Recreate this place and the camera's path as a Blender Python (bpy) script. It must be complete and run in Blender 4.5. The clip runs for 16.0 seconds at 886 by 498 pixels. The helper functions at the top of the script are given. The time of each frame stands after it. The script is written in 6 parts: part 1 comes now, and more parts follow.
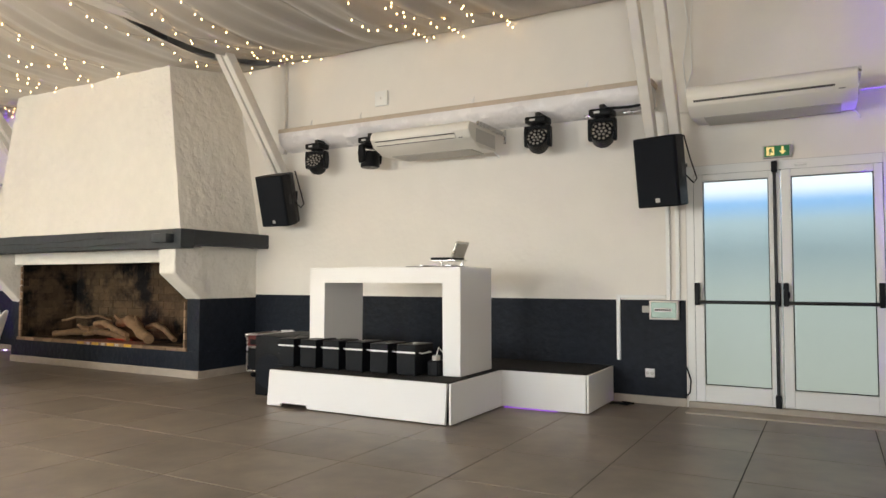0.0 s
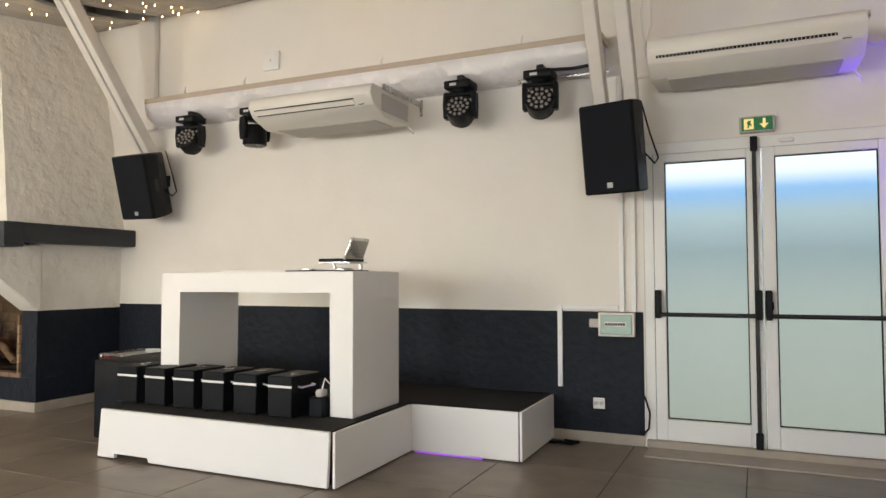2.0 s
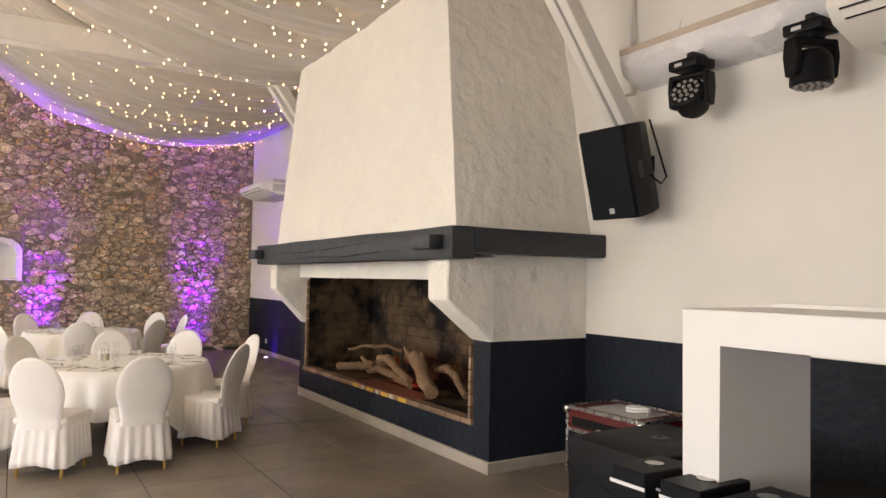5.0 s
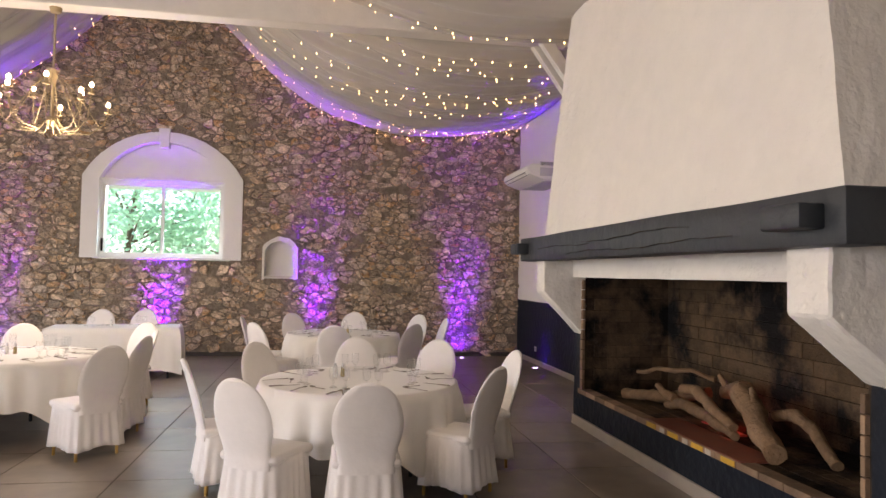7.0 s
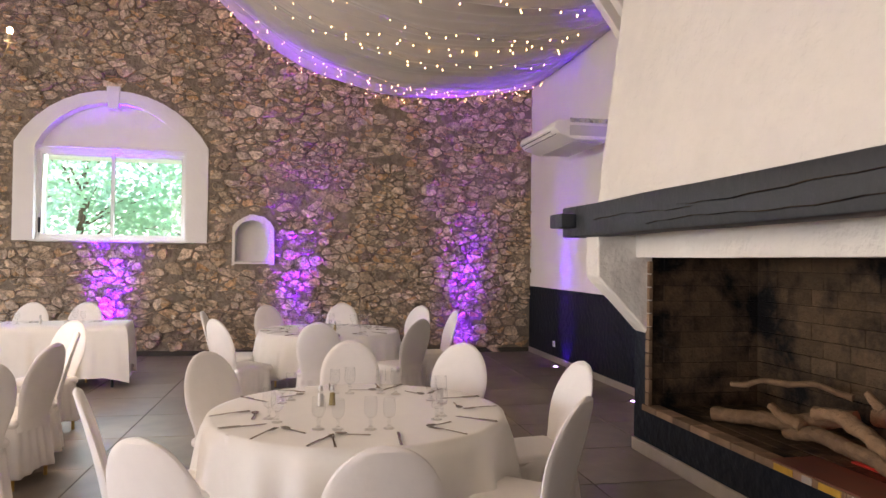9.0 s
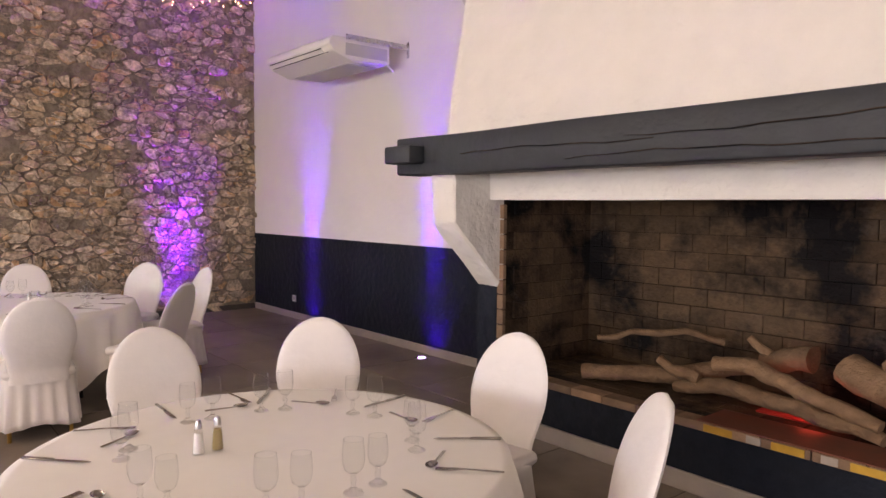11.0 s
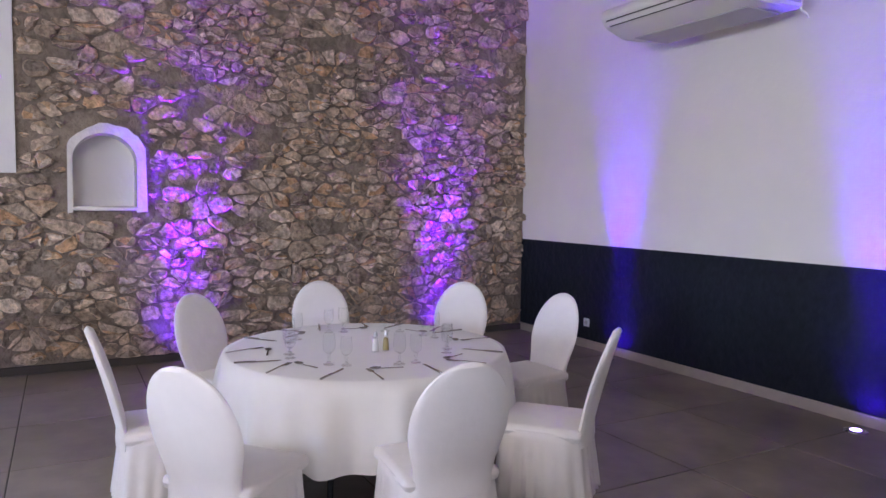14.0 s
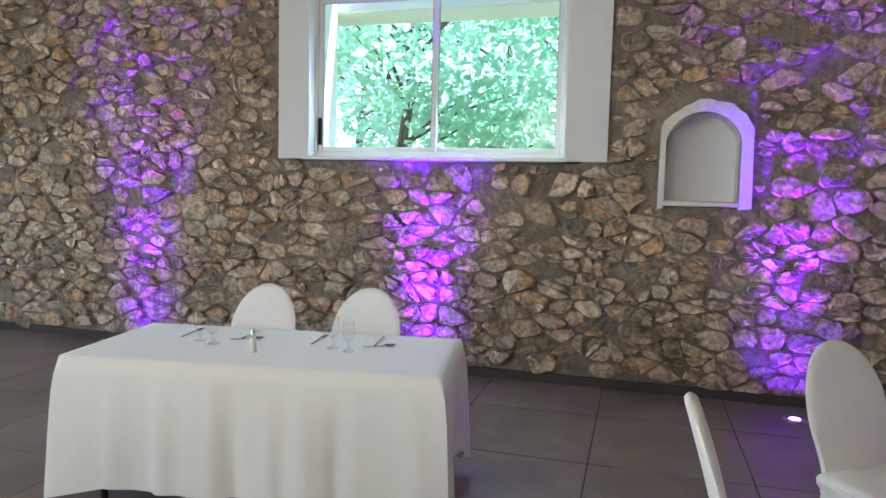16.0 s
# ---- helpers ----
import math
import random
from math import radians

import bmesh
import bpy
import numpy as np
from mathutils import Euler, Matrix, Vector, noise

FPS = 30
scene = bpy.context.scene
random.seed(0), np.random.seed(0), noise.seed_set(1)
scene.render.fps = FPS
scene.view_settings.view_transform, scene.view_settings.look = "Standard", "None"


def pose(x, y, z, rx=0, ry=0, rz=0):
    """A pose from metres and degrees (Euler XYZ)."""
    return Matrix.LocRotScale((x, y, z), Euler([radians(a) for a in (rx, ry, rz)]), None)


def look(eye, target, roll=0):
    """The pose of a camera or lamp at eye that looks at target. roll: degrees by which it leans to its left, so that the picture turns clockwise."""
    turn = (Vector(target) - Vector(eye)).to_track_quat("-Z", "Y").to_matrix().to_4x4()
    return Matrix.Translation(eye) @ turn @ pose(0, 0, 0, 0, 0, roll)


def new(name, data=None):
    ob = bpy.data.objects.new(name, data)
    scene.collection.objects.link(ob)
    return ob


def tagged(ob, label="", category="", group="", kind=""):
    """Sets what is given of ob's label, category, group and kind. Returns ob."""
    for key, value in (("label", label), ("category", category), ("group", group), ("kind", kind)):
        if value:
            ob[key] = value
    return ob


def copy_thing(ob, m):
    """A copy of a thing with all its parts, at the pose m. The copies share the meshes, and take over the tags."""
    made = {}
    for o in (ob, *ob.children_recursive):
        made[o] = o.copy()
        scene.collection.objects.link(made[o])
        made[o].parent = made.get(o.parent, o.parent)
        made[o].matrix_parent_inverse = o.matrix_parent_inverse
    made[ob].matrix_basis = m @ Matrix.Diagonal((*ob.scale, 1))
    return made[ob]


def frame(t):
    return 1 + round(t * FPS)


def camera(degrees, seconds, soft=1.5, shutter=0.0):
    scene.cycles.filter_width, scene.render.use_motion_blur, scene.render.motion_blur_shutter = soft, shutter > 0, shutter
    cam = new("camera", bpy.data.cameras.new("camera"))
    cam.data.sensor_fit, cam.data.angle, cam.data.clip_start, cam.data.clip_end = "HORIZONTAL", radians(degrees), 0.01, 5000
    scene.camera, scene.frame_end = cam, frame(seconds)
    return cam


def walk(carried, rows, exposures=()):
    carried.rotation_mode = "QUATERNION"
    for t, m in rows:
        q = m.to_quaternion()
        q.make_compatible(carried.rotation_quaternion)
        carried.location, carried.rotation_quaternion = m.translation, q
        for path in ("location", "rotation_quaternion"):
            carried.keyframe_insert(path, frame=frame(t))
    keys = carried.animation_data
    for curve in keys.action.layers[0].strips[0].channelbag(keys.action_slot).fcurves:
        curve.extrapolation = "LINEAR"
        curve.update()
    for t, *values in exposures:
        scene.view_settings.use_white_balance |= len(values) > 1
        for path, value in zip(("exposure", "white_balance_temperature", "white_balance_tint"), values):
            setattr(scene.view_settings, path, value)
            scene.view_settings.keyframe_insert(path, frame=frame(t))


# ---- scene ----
cam = camera(65.1, 16.0)
PATH = [
    (0, (17.124, -7.345, 1.281), (16.153, -5.599, 1.369), -0.0),
    (0.5, (17.114, -6.97, 1.311), (16.222, -5.182, 1.396), -0.1),
    (1, (17.001, -6.559, 1.329), (16.283, -4.694, 1.414), -0.3),
    (1.5, (16.884, -6.151, 1.33), (16.186, -4.279, 1.415), -0.3),
    (2, (16.69, -5.77, 1.352), (15.867, -3.949, 1.435), -0.2),
    (2.5, (16.431, -5.399, 1.392), (15.587, -3.588, 1.472), -0.1),
    (3, (16.133, -5.065, 1.437), (15.284, -3.256, 1.521), -0.1),
    (3.5, (15.733, -4.817, 1.449), (14.853, -3.024, 1.548), 0.0),
    (4, (15.332, -4.556, 1.46), (14.157, -2.941, 1.565), 0.4),
    (4.5, (14.883, -4.359, 1.475), (13.423, -2.996, 1.572), 0.7),
    (5, (14.448, -4.205, 1.518), (12.748, -3.156, 1.604), 0.9),
    (5.2, (14.289, -4.146, 1.522), (12.51, -3.235, 1.606), 1.0),
    (7.5, (12.249, -3.478, 1.513), (10.276, -3.161, 1.584), 1.1),
    (8.2, (11.625, -3.437, 1.487), (9.652, -3.116, 1.559), 1.0),
    (10.3, (9.802, -3.978, 1.465), (7.981, -3.162, 1.329), 0.9),
    (10.5, (9.646, -4.036, 1.475), (7.896, -3.075, 1.343), 0.8),
    (11, (9.299, -4.251, 1.465), (7.764, -2.975, 1.343), 0.5),
    (11.5, (8.892, -4.408, 1.454), (7.635, -2.857, 1.337), 0.3),
    (12, (8.413, -4.531, 1.45), (7.418, -2.799, 1.34), 0.2),
    (12.5, (7.977, -4.665, 1.449), (6.992, -2.928, 1.336), 0.1),
    (13, (7.514, -4.644, 1.478), (6.249, -3.099, 1.36), 0.4),
    (13.5, (7.074, -4.733, 1.471), (5.543, -3.452, 1.347), 0.6),
    (14, (6.708, -4.755, 1.473), (4.96, -3.793, 1.342), 0.7),
    (14.5, (6.325, -4.757, 1.483), (4.428, -4.139, 1.343), 1.0),
    (15, (6.006, -4.775, 1.469), (4.026, -4.54, 1.318), 1.1),
    (15.5, (5.639, -4.781, 1.436), (3.652, -4.948, 1.283), 1.4),
    (16, (5.256, -4.82, 1.456), (3.339, -5.361, 1.284), 1.4),
]
EXPOSURES = [(0, 3.02, 6350, 8), (5, 2.98, 6450, 14), (7.5, 2.54, 6300, 21), (10.3, 2.84, 6350, 23), (12.4, 2.84, 6200, 34), (13.5, 2.66, 5350, 29), (14.2, 2.6, 5050, 19), (15, 2.44, 5150, 7), (16, 2.30, 5350, 4)]
walk(cam, [(t, look(eye, target, roll)) for t, eye, target, roll in PATH], EXPOSURES)

# ---------------------------------------------------------------- light
world = bpy.data.worlds.new("sky")
scene.world = world
world.use_nodes = True
sky = world.node_tree.nodes.new("ShaderNodeTexSky")
sky.sky_type = "NISHITA"
sky.sun_disc = False
sky.sun_elevation, sky.sun_rotation = radians(48), radians(170)
world.node_tree.links.new(sky.outputs[0], world.node_tree.nodes["Background"].inputs[0])
world.node_tree.nodes["Background"].inputs[1].default_value = 0.15

sun = new("sun", bpy.data.lights.new("sun", "SUN"))
sun.data.energy, sun.data.angle, sun.data.color = 4.0, radians(0.5), (1.0, 0.95, 0.86)
sun.matrix_world = look((-8, 12, 20), (-5, -4, 2))


def area_lamp(name, eye, target, w, h, power, color):
    lamp = new(name, bpy.data.lights.new(name, "AREA"))
    lamp.data.shape, lamp.data.size, lamp.data.size_y = "RECTANGLE", w, h
    lamp.data.energy, lamp.data.color = power, color
    lamp.matrix_world = look(eye, target)
    return lamp


def beam_lamp(name, eye, target, power, color, angle, size):
    """A recessed floor light: a round face of LEDs behind a narrow lens."""
    lamp = new(name, bpy.data.lights.new(name, "AREA"))
    lamp.data.shape, lamp.data.size = "DISK", size
    lamp.data.energy, lamp.data.color, lamp.data.spread = power, color, radians(angle)
    lamp.matrix_world = look(eye, target)
    return lamp


def spot_lamp(name, eye, target, power, color, angle, blend=0.6, size=0.04):
    lamp = new(name, bpy.data.lights.new(name, "SPOT"))
    lamp.data.energy, lamp.data.color = power, color
    lamp.data.spot_size, lamp.data.spot_blend, lamp.data.shadow_soft_size = radians(angle), blend, size
    lamp.matrix_world = look(eye, target)
    return lamp


# daylight through the windows of the long wall opposite the stage
SIDE_WINDOWS = [2.6, 7.6, 12.6]
for wx, power in zip(SIDE_WINDOWS, (5, 21, 28)):
    area_lamp("daylight_fill", (wx, -12.9, 1.75), (wx, 0, 1.9), 2.6, 1.7, power, (0.985, 0.98, 1.0))
# added fill lamp before the solid end wall, tinted like daylight
area_lamp("daylight_fill", (18.0, -8.6, 1.7), (0, -6, 1.6), 3.0, 2.0, 30, (0.985, 0.98, 1.0))
# sky light in the opening of the gable window
area_lamp("daylight_fill", (-0.05, -6.41, 2.4), (6, -6.4, 1.2), 1.7, 1.2, 5, (0.86, 0.97, 1.0))

PURPLE = (0.095, 0.001, 1.0)
WALL_UPLIGHTS = [(4.08, -0.17), (1.68, -0.16)]
STONE_UPLIGHTS = [(0.34, -1.12), (0.34, -3.78), (0.34, -6.42), (0.34, -9.05)]
CORNER_UPLIGHTS = [(17.86, -0.26)]
for (ux, uy), power in zip(WALL_UPLIGHTS + CORNER_UPLIGHTS, (1.5, 1.5, 0.8)):
    beam_lamp("uplight_beam", (ux, uy, 0.03), (ux, uy + 0.15, 3.5), power * 1.25, PURPLE, 30, 0.12)
    beam_lamp("uplight_spill", (ux, uy, 0.03), (ux, uy + 0.17, 0.32), power * 0.25, PURPLE, 84, 0.15)
for ux, uy in STONE_UPLIGHTS:
    beam_lamp("uplight_beam", (ux, uy, 0.03), (ux - 0.34, uy, 1.2 if uy == -6.42 else 2.7), 5.2, (0.17, 0.003, 1.0), 40, 0.15)
    beam_lamp("uplight_spill", (ux, uy, 0.03), (ux - 0.34, uy, 0.42), 0.8, (0.18, 0.008, 1.0), 80, 0.15)
ember = new("ember_glow", bpy.data.lights.new("ember_glow", "POINT"))
ember.data.energy, ember.data.color, ember.data.shadow_soft_size = 0.15, (1.0, 0.07, 0.03), 0.06
ember.location = (7.80, -0.50, 0.46)
# light of the candle bulbs of the two chandeliers; the second is unseen, added for its light
CHANDELIERS = [(5.24, -6.33, 3.12), (10.60, -6.33, 3.12)]
for cx, cy, cz in CHANDELIERS:
    glow = new("chandelier_glow", bpy.data.lights.new("chandelier_glow", "POINT"))
    glow.data.energy, glow.data.color, glow.data.shadow_soft_size = 24, (1.0, 0.81, 0.58), 0.35
    glow.location = (cx, cy, cz - 0.62)


# ---------------------------------------------------------------- materials
def mat(name, color, rough=0.6, metal=0.0, var=0.12, scale=6.0, bump=0.0, bump_scale=40.0, spread=0.0,
        emit=None, strength=0.0, placed=False, transmission=0.0, ior=1.45, sheen=0.0, coarse=0.8, spec=0.5, depth=0.02, lo=0.6, hi=1.4):
    """A principled surface with large stains, fine grain, relief and a spread from piece to piece."""
    m = bpy.data.materials.new(name)
    m.use_nodes = True
    nt = m.node_tree
    b = nt.nodes["Principled BSDF"]
    N = nt.nodes.new
    L = nt.links.new
    b.inputs["Roughness"].default_value = rough
    b.inputs["Metallic"].default_value = metal
    b.inputs["Transmission Weight"].default_value = transmission
    b.inputs["IOR"].default_value = ior
    b.inputs["Sheen Weight"].default_value = sheen
    b.inputs["Specular IOR Level"].default_value = spec
    if emit:
        b.inputs["Emission Color"].default_value = (*emit, 1)
        b.inputs["Emission Strength"].default_value = strength
    co = N("ShaderNodeTexCoord")
    big, fine = N("ShaderNodeTexNoise"), N("ShaderNodeTexNoise")
    big.inputs["Scale"].default_value, big.inputs["Detail"].default_value = coarse, 5
    fine.inputs["Scale"].default_value, fine.inputs["Detail"].default_value = scale, 6
    for n in (big, fine):
        L(N("ShaderNodeNewGeometry").outputs["Position"] if placed else co.outputs["Object"], n.inputs["Vector"])
    add = N("ShaderNodeMath"); add.operation = "ADD"
    L(big.outputs["Fac"], add.inputs[0]); L(fine.outputs["Fac"], add.inputs[1])
    ramp = N("ShaderNodeMapRange")
    ramp.inputs["From Min"].default_value, ramp.inputs["From Max"].default_value = lo, hi
    ramp.inputs["To Min"].default_value, ramp.inputs["To Max"].default_value = 1 - var, 1 + var
    L(add.outputs[0], ramp.inputs["Value"])
    value = ramp.outputs[0]
    if spread:
        info = N("ShaderNodeObjectInfo")
        r2 = N("ShaderNodeMapRange")
        r2.inputs["To Min"].default_value, r2.inputs["To Max"].default_value = 1 - spread, 1 + spread
        L(info.outputs["Random"], r2.inputs["Value"])
        mul = N("ShaderNodeMath"); mul.operation = "MULTIPLY"
        L(value, mul.inputs[0]); L(r2.outputs[0], mul.inputs[1])
        value = mul.outputs[0]
    tint = N("ShaderNodeVectorMath"); tint.operation = "SCALE"
    tint.inputs[0].default_value = color
    L(value, tint.inputs["Scale"])
    L(tint.outputs[0], b.inputs["Base Color"])
    rr = N("ShaderNodeMapRange")
    rr.inputs["To Min"].default_value, rr.inputs["To Max"].default_value = max(0.02, rough - 0.08), min(1, rough + 0.08)
    L(fine.outputs["Fac"], rr.inputs["Value"]); L(rr.outputs[0], b.inputs["Roughness"])
    if bump:
        rel = N("ShaderNodeTexNoise")
        rel.inputs["Scale"].default_value, rel.inputs["Detail"].default_value = bump_scale, 5
        L(co.outputs["Object"], rel.inputs["Vector"])
        bm_ = N("ShaderNodeBump")
        bm_.inputs["Strength"].default_value, bm_.inputs["Distance"].default_value = bump, depth
        L(rel.outputs["Fac"], bm_.inputs["Height"]); L(bm_.outputs[0], b.inputs["Normal"])
    return m


WHITE_WALL = mat("cream_wall_paint", (0.80, 0.765, 0.70), 0.6, var=0.035, scale=3, bump=0.18, bump_scale=14)
WHITE_PLAIN = mat("white_wall_paint", (0.80, 0.78, 0.74), 0.6, var=0.04, scale=4, bump=0.15, bump_scale=20)
ROUGHCAST = mat("rough_white_plaster", (0.80, 0.765, 0.69), 0.75, var=0.05, scale=6, bump=0.8, bump_scale=6.5, depth=0.05)
DADO = mat("anthracite_textured_paint", (0.0115, 0.0145, 0.021), 0.58, var=0.45, scale=14, bump=0.5, bump_scale=13, depth=0.03, spec=0.22)
BEAM_DARK = mat("anthracite_painted_oak", (0.028, 0.033, 0.038), 0.5, var=0.2, scale=9, bump=0.4, bump_scale=12)
WHITE_WOOD = mat("white_painted_wood", (0.74, 0.70, 0.64), 0.5, var=0.06, scale=8, bump=0.15, bump_scale=30)
SKIRT = mat("beige_skirting_tile", (0.38, 0.33, 0.27), 0.5, var=0.15, scale=9)
TILE = mat("taupe_stoneware", (0.222, 0.186, 0.150), 0.39, var=0.28, scale=5, coarse=1.3, lo=0.7, hi=1.3, spread=0.09, placed=True, bump=0.04, bump_scale=30)
GROUT = mat("dark_grout", (0.07, 0.06, 0.05), 0.9, var=0.2)
MORTAR = mat("grey_lime_mortar", (0.265, 0.215, 0.160), 0.95, var=0.45, scale=11, coarse=1.6, bump=1.0, bump_scale=17, depth=0.05)
FABRIC = mat("grey_voile", (0.47, 0.43, 0.37), 0.85, var=0.08, scale=3, sheen=0.3)
CLOTH = mat("ivory_tablecloth", (0.80, 0.78, 0.73), 0.8, var=0.03, scale=14, bump=0.06, bump_scale=240, sheen=0.2)
COVER = mat("white_stretch_fabric", (0.78, 0.745, 0.70), 0.62, var=0.05, scale=10, bump=0.22, bump_scale=8, depth=0.03, sheen=0.3)
GLOSS_WHITE = mat("white_laminate", (0.82, 0.80, 0.765), 0.40, var=0.008, scale=5)
BLACK_CARPET = mat("black_stage_carpet", (0.012, 0.011, 0.011), 0.95, var=0.3, scale=60, bump=0.3, bump_scale=200)
BLACK_PLASTIC = mat("black_plastic", (0.006, 0.0065, 0.008), 0.45, spec=0.18, var=0.2, scale=12, bump=0.15, bump_scale=120)
BLACK_GRILLE = mat("black_steel_grille", (0.006, 0.008, 0.012), 0.55, var=0.2, scale=20, bump=0.4, bump_scale=400, spec=0.22)
BLACK_METAL = mat("black_lacquered_metal", (0.012, 0.012, 0.013), 0.35, metal=0.2, var=0.2)
AC_WHITE = mat("ivory_plastic", (0.78, 0.75, 0.68), 0.38, var=0.03, scale=5)
AC_GREY = mat("pale_grey_plastic", (0.52, 0.50, 0.46), 0.5, var=0.06, scale=5)
PVC = mat("white_pvc", (0.80, 0.80, 0.77), 0.35, var=0.03, scale=5)
STEEL = mat("brushed_steel", (0.55, 0.54, 0.52), 0.28, metal=1.0, var=0.1, scale=30)
DARK_STEEL = mat("tableware_steel", (0.42, 0.40, 0.38), 0.2, metal=1.0, var=0.1, scale=30)
GOLD = mat("gold_lacquered_metal", (0.52, 0.34, 0.10), 0.35, metal=1.0, var=0.1)
RED = mat("red_enamel", (0.55, 0.02, 0.02), 0.3, var=0.05)
RED_CASE = mat("red_laminate", (0.11, 0.014, 0.010), 0.4, var=0.15)
GREEN = mat("green_sign", (0.02, 0.22, 0.08), 0.4, var=0.05)
SIGN_LIT = mat("lit_pictogram", (0.9, 0.85, 0.4), 0.5, emit=(1.0, 0.62, 0.16), strength=0.06)
PAPER = mat("printed_paper", (0.78, 0.76, 0.74), 0.6, var=0.03)
INK = mat("dark_print", (0.05, 0.05, 0.06), 0.6)
INK_RED = mat("red_print", (0.55, 0.03, 0.04), 0.6)
EDGE_BRICK = mat("orange_firebrick", (0.27, 0.175, 0.105), 0.8, var=0.4, scale=9, bump=0.5, bump_scale=30, spread=0.4)
WOOD = mat("weathered_driftwood", (0.235, 0.145, 0.075), 0.8, var=0.4, scale=14, bump=0.9, bump_scale=34, spread=0.25)
EMBER = mat("glowing_ember_panel", (0.3, 0.02, 0.01), 0.5, emit=(1.0, 0.06, 0.03), strength=0.008)
LENS = mat("clear_lens", (0.30, 0.28, 0.25), 0.12, var=0.05)
CHROME = mat("polished_chrome", (0.86, 0.86, 0.85), 0.25, metal=0.5, var=0.04)
BULB = mat("warm_fairy_bulb", (1, 0.8, 0.5), 0.4, emit=(1.0, 0.55, 0.19), strength=2.8)
CANDLE = mat("warm_candle_bulb", (1, 0.85, 0.6), 0.4, emit=(1.0, 0.72, 0.38), strength=5)
WIRE = mat("clear_wire", (0.35, 0.33, 0.30), 0.5)
CREAM_METAL = mat("cream_gold_metal", (0.44, 0.34, 0.19), 0.45, metal=0.3, var=0.12, scale=20)
UPLIGHT_GLASS = mat("purple_led_lens", (0.6, 0.4, 1.0), 0.3, emit=(0.62, 0.36, 1.0), strength=2.2)
GLASS = mat("clear_glass", (0.99, 0.99, 0.99), 0.03, transmission=1.0, ior=1.42, var=0.0)
PANE = mat("window_glass", (0.97, 0.99, 0.98), 0.02, transmission=1.0, ior=1.1, var=0.0)
FROST = mat("frosted_glass", (0.82, 0.87, 0.85), 0.34, transmission=1.0, ior=1.2, var=0.02)
LEAF = mat("green_leaves", (0.22, 0.37, 0.23), 0.5, var=0.35, scale=3)
BARK = mat("grey_bark", (0.16, 0.12, 0.09), 0.9, var=0.3, scale=12, bump=0.7, bump_scale=20)
GRASS = mat("dry_grass_ground", (0.16, 0.17, 0.08), 0.95, var=0.3, scale=2)
LABEL_GREY = mat("grey_label", (0.55, 0.55, 0.53), 0.4)
METER = mat("pale_green_cover", (0.35, 0.50, 0.42), 0.25, var=0.08)
SAND = mat("salt_grains", (0.75, 0.73, 0.68), 0.8)
PEPPER = mat("ground_pepper", (0.38, 0.30, 0.13), 0.8)
TERRY = mat("painted_render", (0.82, 0.82, 0.80), 0.6, var=0.03)


def sooty(name, brown, black, joint):
    """Fired clay under smoke: brown patches, ragged black soot, grey ash smears and a change from brick to brick."""
    m = mat(name, brown, 0.9, var=0.3, scale=26, coarse=3, bump=0.6, bump_scale=42, placed=True, spec=0.15)
    nt = m.node_tree
    N, L = nt.nodes.new, nt.links.new
    b = nt.nodes["Principled BSDF"]
    base = b.inputs["Base Color"].links[0].from_socket
    pos = N("ShaderNodeNewGeometry").outputs["Position"]

    def patch(scale, lo, hi, seed, rough=0.62):
        n, r, shift = N("ShaderNodeTexNoise"), N("ShaderNodeMapRange"), N("ShaderNodeVectorMath")
        shift.inputs[1].default_value = (seed, seed * 2, seed * 3)
        n.inputs["Scale"].default_value, n.inputs["Detail"].default_value, n.inputs["Roughness"].default_value = scale, 8, rough
        n.inputs["Distortion"].default_value = 0.15
        r.inputs["From Min"].default_value, r.inputs["From Max"].default_value = lo, hi
        L(pos, shift.inputs[0]); L(shift.outputs[0], n.inputs["Vector"]); L(n.outputs["Fac"], r.inputs["Value"])
        return r.outputs[0]

    def blend(fac, under, over):
        x = N("ShaderNodeMix"); x.data_type = "RGBA"
        L(fac, x.inputs["Factor"]); L(under, x.inputs["A"]); x.inputs["B"].default_value = (*over, 1)
        return x.outputs["Result"]
    col = blend(patch(1.5, 0.475, 0.59, 5.3), base, black)
    ash = N("ShaderNodeMath"); ash.operation = "MULTIPLY"
    L(patch(5.0, 0.58, 0.72, 7.7, 0.75), ash.inputs[0]); ash.inputs[1].default_value = 0.45
    col = blend(ash.outputs[0], col, (0.10, 0.085, 0.068))
    if not joint:
        info, r = N("ShaderNodeObjectInfo"), N("ShaderNodeMapRange")
        r.inputs["To Min"].default_value, r.inputs["To Max"].default_value = 0.78, 1.2
        L(info.outputs["Random"], r.inputs["Value"])
        sc = N("ShaderNodeVectorMath"); sc.operation = "SCALE"
        L(col, sc.inputs[0]); L(r.outputs[0], sc.inputs["Scale"])
        col = sc.outputs[0]
    L(col, b.inputs["Base Color"])
    return m


SOOT_BRICK = sooty("sooty_firebrick", (0.092, 0.062, 0.036), (0.011, 0.010, 0.010), False)
SOOT = sooty("sooty_mortar", (0.060, 0.041, 0.026), (0.008, 0.008, 0.008), True)


